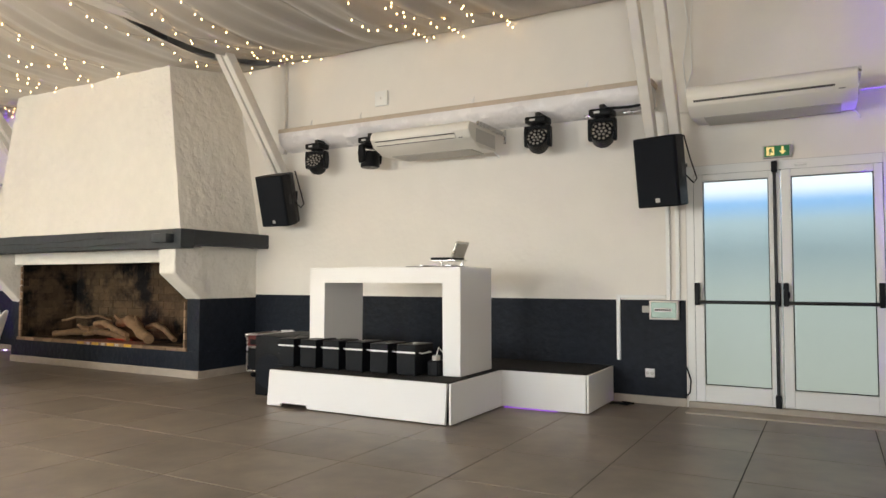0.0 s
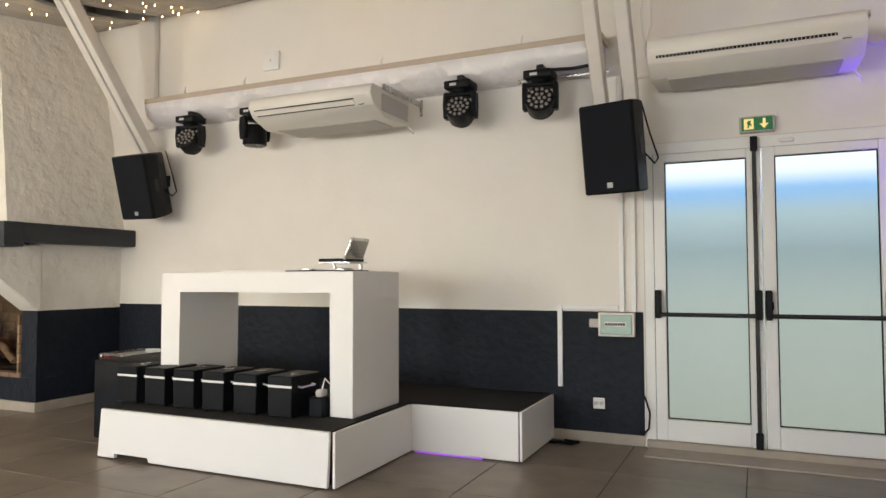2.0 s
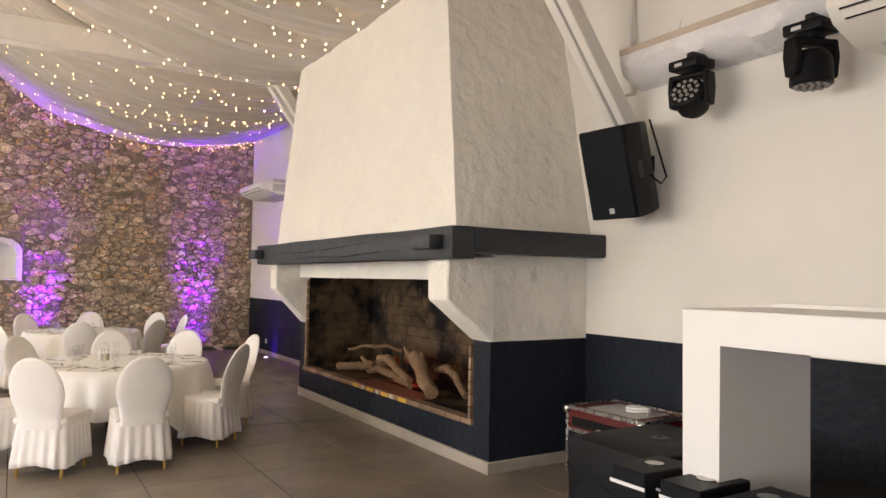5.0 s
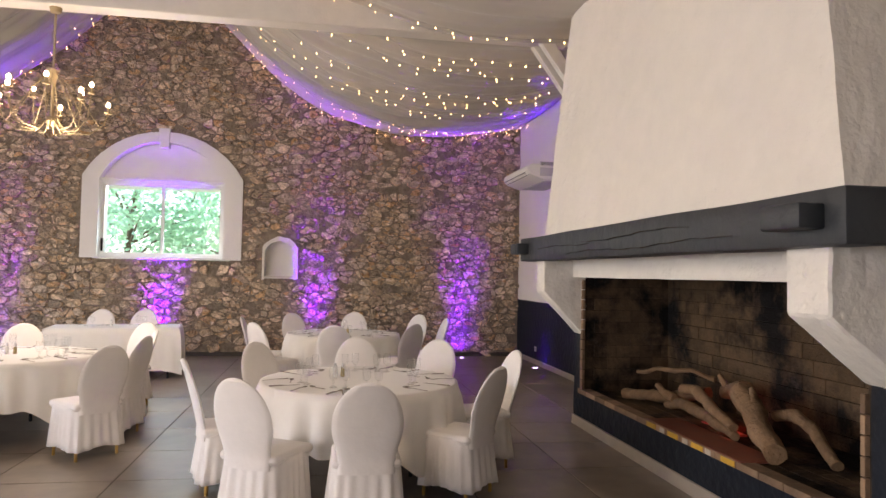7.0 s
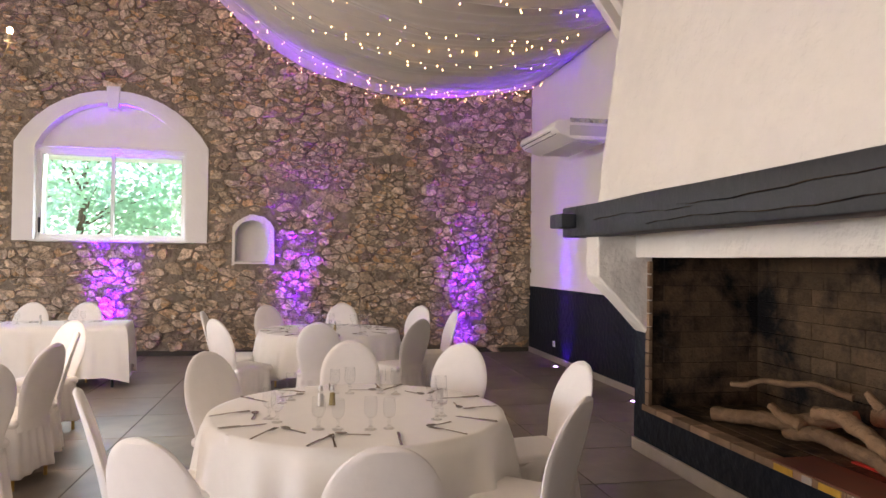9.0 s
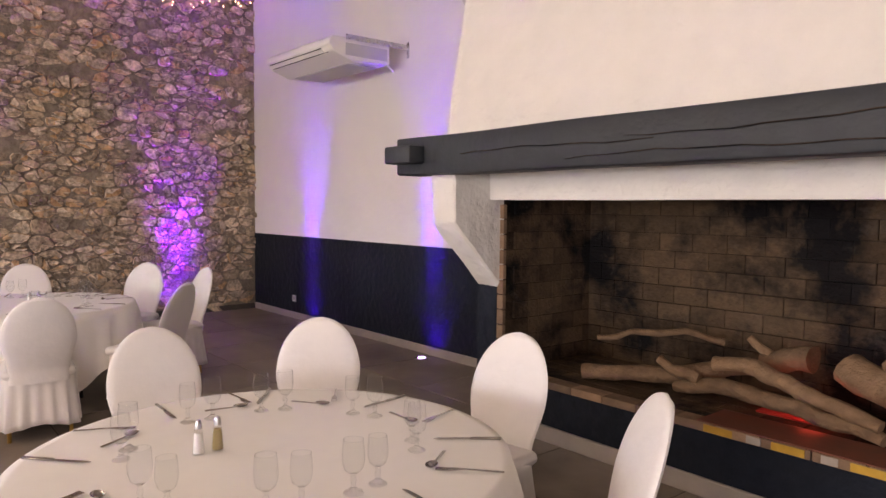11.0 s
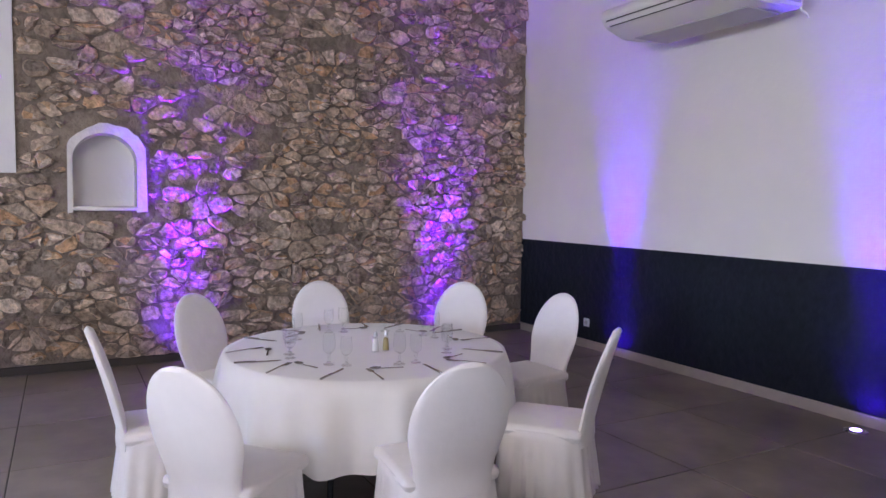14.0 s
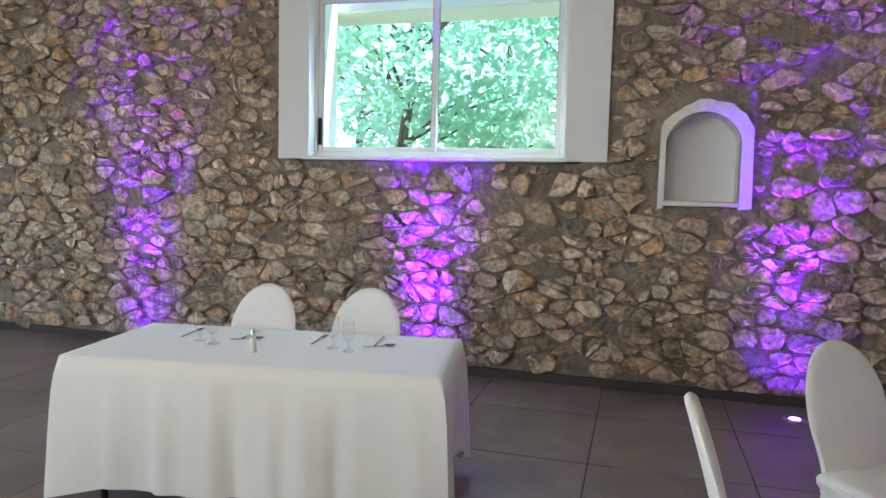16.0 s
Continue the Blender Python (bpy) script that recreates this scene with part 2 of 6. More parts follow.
def island_spread(m, amount, hue):
    """Vary a material from stone to stone, for joined stones by island and for single ones by object."""
    nt = m.node_tree
    b = nt.nodes["Principled BSDF"]
    old = b.inputs["Base Color"].links[0].from_socket
    geo, info = nt.nodes.new("ShaderNodeNewGeometry"), nt.nodes.new("ShaderNodeObjectInfo")
    add = nt.nodes.new("ShaderNodeMath"); add.operation = "ADD"
    frac = nt.nodes.new("ShaderNodeMath"); frac.operation = "FRACT"
    nt.links.new(geo.outputs["Random Per Island"], add.inputs[0])
    nt.links.new(info.outputs["Random"], add.inputs[1])
    nt.links.new(add.outputs[0], frac.inputs[0])
    ramp = nt.nodes.new("ShaderNodeValToRGB")
    e = ramp.color_ramp.elements
    e[0].position, e[0].color = 0.0, (1 - amount, 1 - amount, 1 - amount, 1)
    e[1].position, e[1].color = 1.0, (1 + amount * 0.6, 1 + amount * 0.6, 1 + amount * 0.6, 1)
    for p, c in hue:
        k = e.new(p); k.color = (*c, 1)
    nt.links.new(frac.outputs[0], ramp.inputs[0])
    mul = nt.nodes.new("ShaderNodeVectorMath"); mul.operation = "MULTIPLY"
    nt.links.new(old, mul.inputs[0]); nt.links.new(ramp.outputs[0], mul.inputs[1])
    nt.links.new(mul.outputs[0], b.inputs["Base Color"])
    return m


def clear_shell(m, tint, edge, least):
    """Thin clear glass: what lies behind shows through, with a gloss that grows to the edges."""
    nt = m.node_tree
    clear, gloss, facing, mix = (nt.nodes.new("ShaderNode" + k) for k in ("BsdfTransparent", "BsdfGlossy", "LayerWeight", "MixShader"))
    clear.inputs[0].default_value = (*tint, 1)
    gloss.inputs["Roughness"].default_value = 0.06
    steep, scaled = nt.nodes.new("ShaderNodeMath"), nt.nodes.new("ShaderNodeMath")
    steep.operation, scaled.operation = "POWER", "MULTIPLY_ADD"
    steep.inputs[1].default_value = 3.0
    scaled.inputs[1].default_value, scaled.inputs[2].default_value = edge, least
    nt.links.new(facing.outputs["Facing"], steep.inputs[0]); nt.links.new(steep.outputs[0], scaled.inputs[0])
    nt.links.new(scaled.outputs[0], mix.inputs[0])
    nt.links.new(clear.outputs[0], mix.inputs[1]); nt.links.new(gloss.outputs[0], mix.inputs[2])
    nt.links.new(mix.outputs[0], nt.nodes["Material Output"].inputs[0])


clear_shell(GLASS, (0.975, 0.98, 0.98), 0.7, 0.02)
clear_shell(PANE, (0.96, 0.99, 0.98), 0.25, 0.006)


def let_light_through(m, color):
    """Thin leaves: light also comes through from behind."""
    nt = m.node_tree
    b, out = nt.nodes["Principled BSDF"], nt.nodes["Material Output"]
    tr, mix = nt.nodes.new("ShaderNodeBsdfTranslucent"), nt.nodes.new("ShaderNodeMixShader")
    tr.inputs[0].default_value = (*color, 1)
    mix.inputs[0].default_value = 0.5
    nt.links.new(b.outputs[0], mix.inputs[1]); nt.links.new(tr.outputs[0], mix.inputs[2])
    nt.links.new(mix.outputs[0], out.inputs[0])


let_light_through(LEAF, (0.60, 0.84, 0.66))
STONE = island_spread(mat("rubble_limestone", (0.525, 0.43, 0.32), 0.85, var=0.62, scale=24, coarse=6, bump=1.0, bump_scale=30, depth=0.04, placed=True),
                      0.5, [(0.16, (0.62, 0.58, 0.55)), (0.34, (0.86, 0.80, 0.72)), (0.52, (1.0, 1.0, 1.02)), (0.64, (1.05, 0.95, 0.82)), (0.735, (1.10, 0.86, 0.60)), (0.765, (0.92, 0.68, 0.46)), (0.82, (1.15, 1.1, 1.02)), (0.93, (1.35, 1.33, 1.3))])

# ---------------------------------------------------------------- mesh helpers
ORG = {}


def thing(name, at, label, category, group="", kind=""):
    """An empty at the base of a thing; its parts are given in world places."""
    ob = new(name)
    ob.empty_display_size = 0.1
    ob.location = at
    ORG[ob.name] = Vector(at)
    return tagged(ob, label, category, group, kind)


def part(name, bm, material, parent=None, label="", smooth=True):
    me = bpy.data.meshes.new(name)
    o = ORG.get(parent.name, Vector()) if parent else Vector()
    if o.length > 0:
        bmesh.ops.translate(bm, verts=bm.verts, vec=-o)
    bmesh.ops.recalc_face_normals(bm, faces=bm.faces)
    bm.to_mesh(me)
    bm.free()
    me.materials.append(material)
    if smooth:
        me.shade_smooth()
        me.set_sharp_from_angle(angle=radians(38))
    ob = new(name, me)
    if parent:
        ob.parent = parent
        ORG[ob.name] = o
    if label:
        ob["label"] = label
    return ob


def raw(name, verts, faces, material, parent=None, smooth=False):
    me = bpy.data.meshes.new(name)
    me.from_pydata(verts, [], faces)
    me.materials.append(material)
    if smooth:
        me.shade_smooth()
    ob = new(name, me)
    if parent:
        ob.parent = parent
        ORG[ob.name] = ORG.get(parent.name, Vector())
    return ob


def box(x0, x1, y0, y1, z0, z1, bevel=0.0, bm=None, seg=1):
    own = bmesh.new()
    vs = [own.verts.new((x, y, z)) for x in (x0, x1) for y in (y0, y1) for z in (z0, z1)]
    for f in ((0, 1, 3, 2), (4, 6, 7, 5), (0, 4, 5, 1), (2, 3, 7, 6), (0, 2, 6, 4), (1, 5, 7, 3)):
        own.faces.new([vs[i] for i in f])
    if bevel:
        bmesh.ops.bevel(own, geom=list(own.edges), offset=bevel, segments=seg, profile=0.5, affect="EDGES")
    return merge(bm, own)


def merge(bm, own):
    if bm is None:
        return own
    me = bpy.data.meshes.new("tmp")
    own.to_mesh(me)
    own.free()
    bm.from_mesh(me)
    bpy.data.meshes.remove(me)
    return bm


def prism(outline, a, b, axis="y", bevel=0.0, bm=None):
    """A closed outline of 2D points drawn out along an axis from a to b."""
    own = bmesh.new()

    def at(p, d):
        return {"x": (d, p[0], p[1]), "y": (p[0], d, p[1]), "z": (p[0], p[1], d)}[axis]
    lo = [own.verts.new(at(p, a)) for p in outline]
    hi = [own.verts.new(at(p, b)) for p in outline]
    n = len(outline)
    own.faces.new(lo)
    own.faces.new(hi[::-1])
    for i in range(n):
        own.faces.new((lo[i], hi[i], hi[(i + 1) % n], lo[(i + 1) % n]))
    if bevel:
        bmesh.ops.bevel(own, geom=list(own.edges), offset=bevel, segments=1, profile=0.5, affect="EDGES")
    return merge(bm, own)


def lathe(profile, seg=16, bm=None, at=(0, 0, 0)):
    """Turn a profile of (radius, z) about the upright axis."""
    own = bmesh.new()
    rings = []
    for r, z in profile:
        if r < 1e-5:
            rings.append([own.verts.new((at[0], at[1], at[2] + z))])
        else:
            rings.append([own.verts.new((at[0] + r * math.cos(2 * math.pi * i / seg), at[1] + r * math.sin(2 * math.pi * i / seg), at[2] + z)) for i in range(seg)])
    for p, q in zip(rings, rings[1:]):
        for i in range(seg):
            j = (i + 1) % seg
            f = [p[i % len(p)], p[j % len(p)], q[j % len(q)], q[i % len(q)]]
            f = list(dict.fromkeys(f))
            if len(f) > 2:
                own.faces.new(f)
    for ring in (rings[0], rings[-1]):
        if len(ring) > 2:
            try:
                own.faces.new(ring)
            except ValueError:
                pass
    return merge(bm, own)


def tube(points, radius, seg=8, bm=None, taper=None):
    """A round bar along a line of points; taper gives the radius at each point."""
    own = bmesh.new()
    pts = [Vector(p) for p in points]
    rings = []
    side = None
    for i, p in enumerate(pts):
        d = (pts[min(i + 1, len(pts) - 1)] - pts[max(i - 1, 0)]).normalized()
        side = side or (d.cross(Vector((0.3, 0.2, 1))) if abs(d.z) < 0.9 else d.cross(Vector((1, 0, 0))))
        u = (side - d * side.dot(d)).normalized()
        side = u
        v = d.cross(u)
        r = taper[i] if taper else radius
        rings.append([own.verts.new(p + r * (math.cos(2 * math.pi * k / seg) * u + math.sin(2 * math.pi * k / seg) * v)) for k in range(seg)])
    for a, b in zip(rings, rings[1:]):
        for k in range(seg):
            own.faces.new((a[k], a[(k + 1) % seg], b[(k + 1) % seg], b[k]))
    own.faces.new(rings[0][::-1])
    own.faces.new(rings[-1])
    return merge(bm, own)


def moved(bm, m):
    bmesh.ops.transform(bm, matrix=m, verts=bm.verts)
    return bm


def plank_between(p, q, w, h, bevel=0.008, bm=None):
    """A squared timber from p to q, w across (along x) and h deep."""
    p, q = Vector(p), Vector(q)
    d = q - p
    own = box(-w / 2, w / 2, -h / 2, h / 2, 0, d.length, bevel)
    moved(own, Matrix.Translation(p) @ d.to_track_quat("Z", "Y").to_matrix().to_4x4())
    return merge(bm, own)


def structure(ob, label="", category=""):
    return tagged(ob, label, category, kind="structure")


# ---------------------------------------------------------------- the room
LX, LY = 18.12, -12.9          # length along x, far side along y
RIDGE_Y = -6.45
DOOR_X0, DOOR_X1, DOOR_Z = 15.87, 17.64, 2.42


def long_wall():
    bm = box(-0.5, DOOR_X0, 0, 0.32, 0, 4.75)
    box(DOOR_X0, DOOR_X1, 0, 0.32, DOOR_Z, 4.75, bm=bm)
    box(DOOR_X1, LX + 0.3, 0, 0.32, 0, 4.75, bm=bm)
    return structure(part("wall_north", bm, WHITE_WALL, smooth=False), "cream painted long wall with a double door", "wall")


wall_north = long_wall()
for x0, x1 in ((0.0, 5.78), (10.0, DOOR_X0 - 0.02), (DOOR_X1 + 0.01, LX)):
    structure(part("dado", box(x0, x1, -0.006, 0, 0.085, 1.07), DADO, wall_north, smooth=False))
    structure(part("baseboard", box(x0, x1, -0.016, 0, 0, 0.085, 0.003), SKIRT, wall_north))
bm = box(LX, LX + 0.3, LY, 0, 0, 4.75)
prism([(LY, 4.75), (0, 4.75), (RIDGE_Y, 7.9)], LX, LX + 0.3, "x", bm=bm)
wall_east = structure(part("wall_east", bm, WHITE_WALL, smooth=False), "cream painted end wall", "wall")
structure(part("dado", box(LX - 0.006, LX, LY, -0.02, 0.085, 1.07), DADO, wall_east, smooth=False))
structure(part("baseboard", box(LX - 0.016, LX, LY, -0.02, 0, 0.085, 0.003), SKIRT, wall_east))


def side_wall():
    bm = bmesh.new()
    xs = [-0.5]
    for wx in SIDE_WINDOWS:
        xs += [wx - 1.3, wx + 1.3]
    xs.append(LX + 0.3)
    for i in range(0, len(xs), 2):
        box(xs[i], xs[i + 1], LY - 0.32, LY, 0, 4.75, bm=bm)
    for i in range(1, len(xs) - 1, 2):
        box(xs[i], xs[i + 1], LY - 0.32, LY, 0, 0.9, bm=bm)
        box(xs[i], xs[i + 1], LY - 0.32, LY, 2.6, 4.75, bm=bm)
    return structure(part("wall_south", bm, WHITE_PLAIN, smooth=False), "white painted wall with three windows", "wall")


wall_south = side_wall()


def roof():
    bm = prism([(0.5, 4.6), (RIDGE_Y, 7.9), (LY - 0.5, 4.6), (LY - 0.5, 4.85), (RIDGE_Y, 8.15), (0.5, 4.85)], -0.8, LX + 0.5, "x")
    return structure(part("ceiling", bm, WHITE_PLAIN, smooth=False), "white boarded underside of the pitched roof", "ceiling")


roof()
floor = structure(part("floor", box(-0.5, LX + 0.3, LY - 0.3, 0.3, -0.2, -0.004), GROUT, smooth=False), "taupe stoneware tiled floor", "floor")
ground = structure(part("ground", box(-300, 300, -300, 300, -0.6, -0.25), GRASS, smooth=False), "dry grass ground outside", "ground")

# gable wall of rubble stone, with its window and niche
WIN_Y0, WIN_Y1, WIN_Z0, WIN_SPRING, WIN_TOP = -7.46, -5.38, 1.70, 3.05, 3.72
NICHE_Y0, NICHE_Y1, NICHE_Z0, NICHE_SPRING, NICHE_TOP = -4.665, -4.165, 1.41, 1.84, 2.04


def arch(y0, y1, z0, spring, top, n=14):
    """Outline of an opening with a flat arch, from the lower corner round."""
    c, half, rise = (y0 + y1) / 2, (y1 - y0) / 2, top - spring
    r = (half * half + rise * rise) / (2 * rise)
    a = math.asin(min(1, half / r))
    pts = [(y0, z0)]
    pts += [(c + r * math.sin(-a + 2 * a * i / n), top - r + r * math.cos(-a + 2 * a * i / n)) for i in range(n + 1)]
    return pts + [(y1, z0)]


def gable_wall():
    """The mortar body, cut round the window and the niche."""
    bm = bmesh.new()
    H = 8.0
    def slab(y0, y1, z0, z1, x0=-0.5, x1=0.0):
        box(x0, x1, y0, y1, z0, z1, bm=bm)
    wa, wb, wt = WIN_Y0 - 0.12, WIN_Y1 + 0.12, WIN_TOP + 0.08
    na, nb, nt = NICHE_Y0 - 0.02, NICHE_Y1 + 0.02, NICHE_TOP + 0.03
    slab(LY - 0.3, wa, 0, H)
    slab(wa, wb, 0, WIN_Z0 - 0.035)
    slab(wa, wb, wt, H)
    slab(wb, na, 0, H)
    slab(na, nb, 0, NICHE_Z0 - 0.04)
    slab(na, nb, nt, H)
    slab(na, nb, NICHE_Z0 - 0.04, nt, -0.5, -0.27)
    slab(nb, 0.3, 0, H)
    for y0, y1, sp, top in ((wa, wb, WIN_SPRING, wt), (na, nb, NICHE_SPRING + 0.02, nt)):
        a = arch(y0, y1, sp - 0.01, sp, top)[1:-1]
        for p, q in zip(a, a[1:]):
            prism([p, q, (q[0], top + 0.002), (p[0], top + 0.002)], -0.5, -0.003, "x", bm=bm)
    return structure(part("wall_west", bm, MORTAR, smooth=False), "rubble stone gable wall in grey mortar", "wall")


wall_west = gable_wall()


# window of the gable: white surround, tympanum, sliding window
def gable_window():
    win = thing("window_1", (0, (WIN_Y0 + WIN_Y1) / 2, WIN_Z0), "white arched window with two sliding panes in stone wall", "window", kind="structure")
    outer = arch(-7.735, -5.07, 1.68, 3.10, 3.90)
    inner = arch(WIN_Y0, WIN_Y1, 1.68, WIN_SPRING, WIN_TOP)
    bm = bmesh.new()
    for a, b, c, d in zip(outer, outer[1:], inner[1:], inner):
        prism([a, b, c, d], -0.5, 0.035, "x", bm=bm)
    prism([(-6.49, 3.62), (-6.34, 3.62), (-6.32, 3.96), (-6.51, 3.96)], -0.1, 0.055, "x", 0.006, bm=bm)
    part("surround", bm, WHITE_PLAIN, win, "white plastered arched surround with a keystone")
    part("tympanum", prism(arch(WIN_Y0, WIN_Y1, 3.05, WIN_SPRING + 0.02, WIN_TOP), -0.22, -0.17, "x"), WHITE_PLAIN, win)
    part("ledge", box(-0.22, -0.06, WIN_Y0, WIN_Y1, 3.046, 3.075, 0.004), WHITE_PLAIN, win)
    part("window_sill", box(-0.42, 0.06, -7.52, -5.35, 1.672, 1.702, 0.006), PVC, win)
    bm = bmesh.new()
    ya, yb, top, xo = WIN_Y0 - 0.03, WIN_Y1, 3.045, 0.12
    for y0, y1 in ((ya, ya + 0.05), (yb - 0.05, yb)):
        box(-0.30 + xo, -0.20 + xo, y0, y1, 1.70, top, 0.004, bm=bm)
    for z0, z1 in ((1.702, 1.745), (top - 0.055, top)):
        box(-0.30 + xo, -0.20 + xo, ya + 0.05, yb - 0.05, z0, z1, 0.004, bm=bm)
    part("window_frame", bm, PVC, win)
    mid = (ya + yb) / 2
    for y0, y1, x in ((ya + 0.05, mid + 0.022, -0.235 + xo), (mid - 0.022, yb - 0.05, -0.275 + xo)):
        bm = bmesh.new()
        zb, zt = 1.745, top - 0.055
        box(x - 0.015, x + 0.015, y0, y0 + 0.04, zb, zt, 0.003, bm=bm)
        box(x - 0.015, x + 0.015, y1 - 0.04, y1, zb, zt, 0.003, bm=bm)
        box(x - 0.015, x + 0.015, y0 + 0.04, y1 - 0.04, zb, zb + 0.04, 0.003, bm=bm)
        box(x - 0.015, x + 0.015, y0 + 0.04, y1 - 0.04, zt - 0.04, zt, 0.003, bm=bm)
        sash = part("sash", bm, PVC, win)
        p = part("pane", box(x - 0.003, x + 0.003, y0 + 0.04, y1 - 0.04, zb + 0.04, zt - 0.04), PANE, sash, smooth=False)
        p.visible_shadow = False
        for ga, gb, gc, gd in ((y0 + 0.04, y0 + 0.047, zb + 0.04, zt - 0.04), (y1 - 0.047, y1 - 0.04, zb + 0.04, zt - 0.04), (y0 + 0.047, y1 - 0.047, zt - 0.047, zt - 0.04)):
            part("gasket", box(x + 0.0035, x + 0.012, ga, gb, gc, gd), AC_GREY, sash, "grey rubber gasket", smooth=False)
    part("handle", box(-0.22 + xo, -0.195 + xo, ya + 0.06, ya + 0.085, 1.80, 2.02, 0.004), BLACK_PLASTIC, win, "black sash handle")
    part("awning", box(-1.0, -0.52, -8.4, -4.4, 2.98, 3.08, 0.01), TERRY, win, "white eave outside the window")


gable_window()


def wall_niche():
    n = thing("niche", (0, -4.395, NICHE_Z0), "small white plastered arched niche in stone wall", "niche", kind="structure")
    outer = arch(-4.70, -4.09, 1.36, 1.93, 2.12)
    inner = arch(NICHE_Y0, NICHE_Y1, 1.36, NICHE_SPRING, NICHE_TOP)
    bm = bmesh.new()
    rnd = random.Random(4)
    jit = [(a[0] + rnd.uniform(-0.012, 0.012), a[1] + rnd.uniform(-0.012, 0.012)) for a in outer]
    for a, b, c, d in zip(jit, jit[1:], inner[1:], inner):
        prism([a, b, c, d], -0.05, 0.045, "x", bm=bm)
    bmesh.ops.remove_doubles(bm, verts=bm.verts, dist=0.001)
    part("surround", bm, ROUGHCAST, n, "uneven white plaster rim")
    a = arch(NICHE_Y0, NICHE_Y1, NICHE_Z0, NICHE_SPRING, NICHE_TOP)
    bm = bmesh.new()
    for p, q in zip(a, a[1:]):
        vs = [bm.verts.new(v) for v in ((0.02, *p), (0.02, *q), (-0.255, *q), (-0.255, *p))]
        bm.faces.new(vs)
    bm.faces.new([bm.verts.new((-0.255, *p)) for p in a])
    part("lining", bm, WHITE_PLAIN, n)
    part("shelf", box(-0.26, 0.05, NICHE_Y0 - 0.01, NICHE_Y1 + 0.01, 1.375, 1.412, 0.008), ROUGHCAST, n)


wall_niche()


# double emergency door
def double_door():
    d = thing("door_1", ((DOOR_X0 + DOOR_X1) / 2, 0, 0), "closed white double emergency door with frosted panes", "door", kind="structure")
    bm = bmesh.new()
    box(DOOR_X0, DOOR_X0 + 0.075, -0.03, 0.1, 0.07, DOOR_Z, 0.004, bm=bm)
    box(DOOR_X1 - 0.075, DOOR_X1, -0.03, 0.1, 0.07, DOOR_Z, 0.004, bm=bm)
    box(DOOR_X0 + 0.075, DOOR_X1 - 0.075, -0.03, 0.1, DOOR_Z - 0.09, DOOR_Z, 0.004, bm=bm)
    part("door_frame", bm, PVC, d)
    for xa, xb, za, zb in ((DOOR_X0 + 0.0745, DOOR_X0 + 0.0785, 0.075, 2.332), (DOOR_X1 - 0.0785, DOOR_X1 - 0.0745, 0.075, 2.332), (DOOR_X0 + 0.079, DOOR_X1 - 0.079, 2.3275, 2.3305)):
        part("seal", box(xa, xb, -0.034, -0.02, za, zb), BLACK_PLASTIC, d, "dark rubber seal", smooth=False)
    # grey strips draw the shadow line around the frame
    for xa, xb, za, zb in ((DOOR_X0 - 0.007, DOOR_X0 - 0.001, 0.07, DOOR_Z + 0.006), (DOOR_X1 + 0.001, DOOR_X1 + 0.007, 0.07, DOOR_Z + 0.006), (DOOR_X0, DOOR_X1, DOOR_Z + 0.001, DOOR_Z + 0.006)):
        part("frame_shadow_line", box(xa, xb, -0.008, -0.001, za, zb), AC_GREY, d, "grey strip painted as a shadow line", smooth=False)
    part("threshold", box(DOOR_X0, DOOR_X1, -0.05, 0.32, 0.0, 0.07, 0.01), SKIRT, d, "worn beige tiled threshold")
    part("mat_well", box(DOOR_X0 + 0.02, DOOR_X1 + 0.02, -0.34, -0.05, -0.003, 0.012, 0.003), SKIRT, d, "ribbed brown door strip")
    mid = 16.735
    for n, (x0, x1) in enumerate(((DOOR_X0 + 0.078, mid - 0.004), (mid + 0.004, DOOR_X1 - 0.078))):
        leaf = bmesh.new()
        g0, g1 = x0 + 0.085, x1 - (0.10 if n == 0 else 0.07)
        if n == 1:
            g0 = x0 + 0.085
        box(x0, g0, -0.045, 0.03, 0.075, 2.328, 0.004, bm=leaf)
        box(g1, x1, -0.045, 0.03, 0.075, 2.328, 0.004, bm=leaf)
        box(g0, g1, -0.045, 0.03, 0.075, 0.24, 0.004, bm=leaf)
        box(g0, g1, -0.045, 0.03, 2.26, 2.328, 0.004, bm=leaf)
        lf = part("door_leaf", leaf, PVC, d)
        p = part("pane", box(g0, g1, -0.012, -0.004, 0.24, 2.26), FROST, lf, "frosted glass pane", smooth=False)
        p.visible_shadow = False
        for ga, gb, gc, gd in ((g0, g0 + 0.009, 0.24, 2.26), (g1 - 0.009, g1, 0.24, 2.26), (g0 + 0.009, g1 - 0.009, 0.24, 0.249), (g0 + 0.009, g1 - 0.009, 2.251, 2.26)):
            part("gasket", box(ga, gb, -0.02, -0.0125, gc, gd), BLACK_PLASTIC, lf, "black rubber gasket", smooth=False)
        bm = tube([(x0 + 0.03, -0.115, 1.06), (x1 - 0.03, -0.115, 1.06)], 0.017, 10)
        bar = part("panic_bar", bm, BLACK_METAL, lf, "black panic bar")
        for xa in (x0 + 0.03, x1 - 0.03):
            part("bracket", box(xa - 0.022, xa + 0.022, -0.135, -0.045, 1.03, 1.25, 0.006), BLACK_PLASTIC, lf)
    part("lock_rod", box(16.672, 16.70, -0.075, -0.046, 0.10, 2.33, 0.005), BLACK_METAL, d, "black vertical locking rod")
    part("rod_keeper", box(16.66, 16.712, -0.085, -0.046, 2.30, 2.41, 0.006), BLACK_PLASTIC, d)
    part("rod_shoe", box(16.66, 16.712, -0.085, -0.046, 0.07, 0.19, 0.006), BLACK_PLASTIC, d)
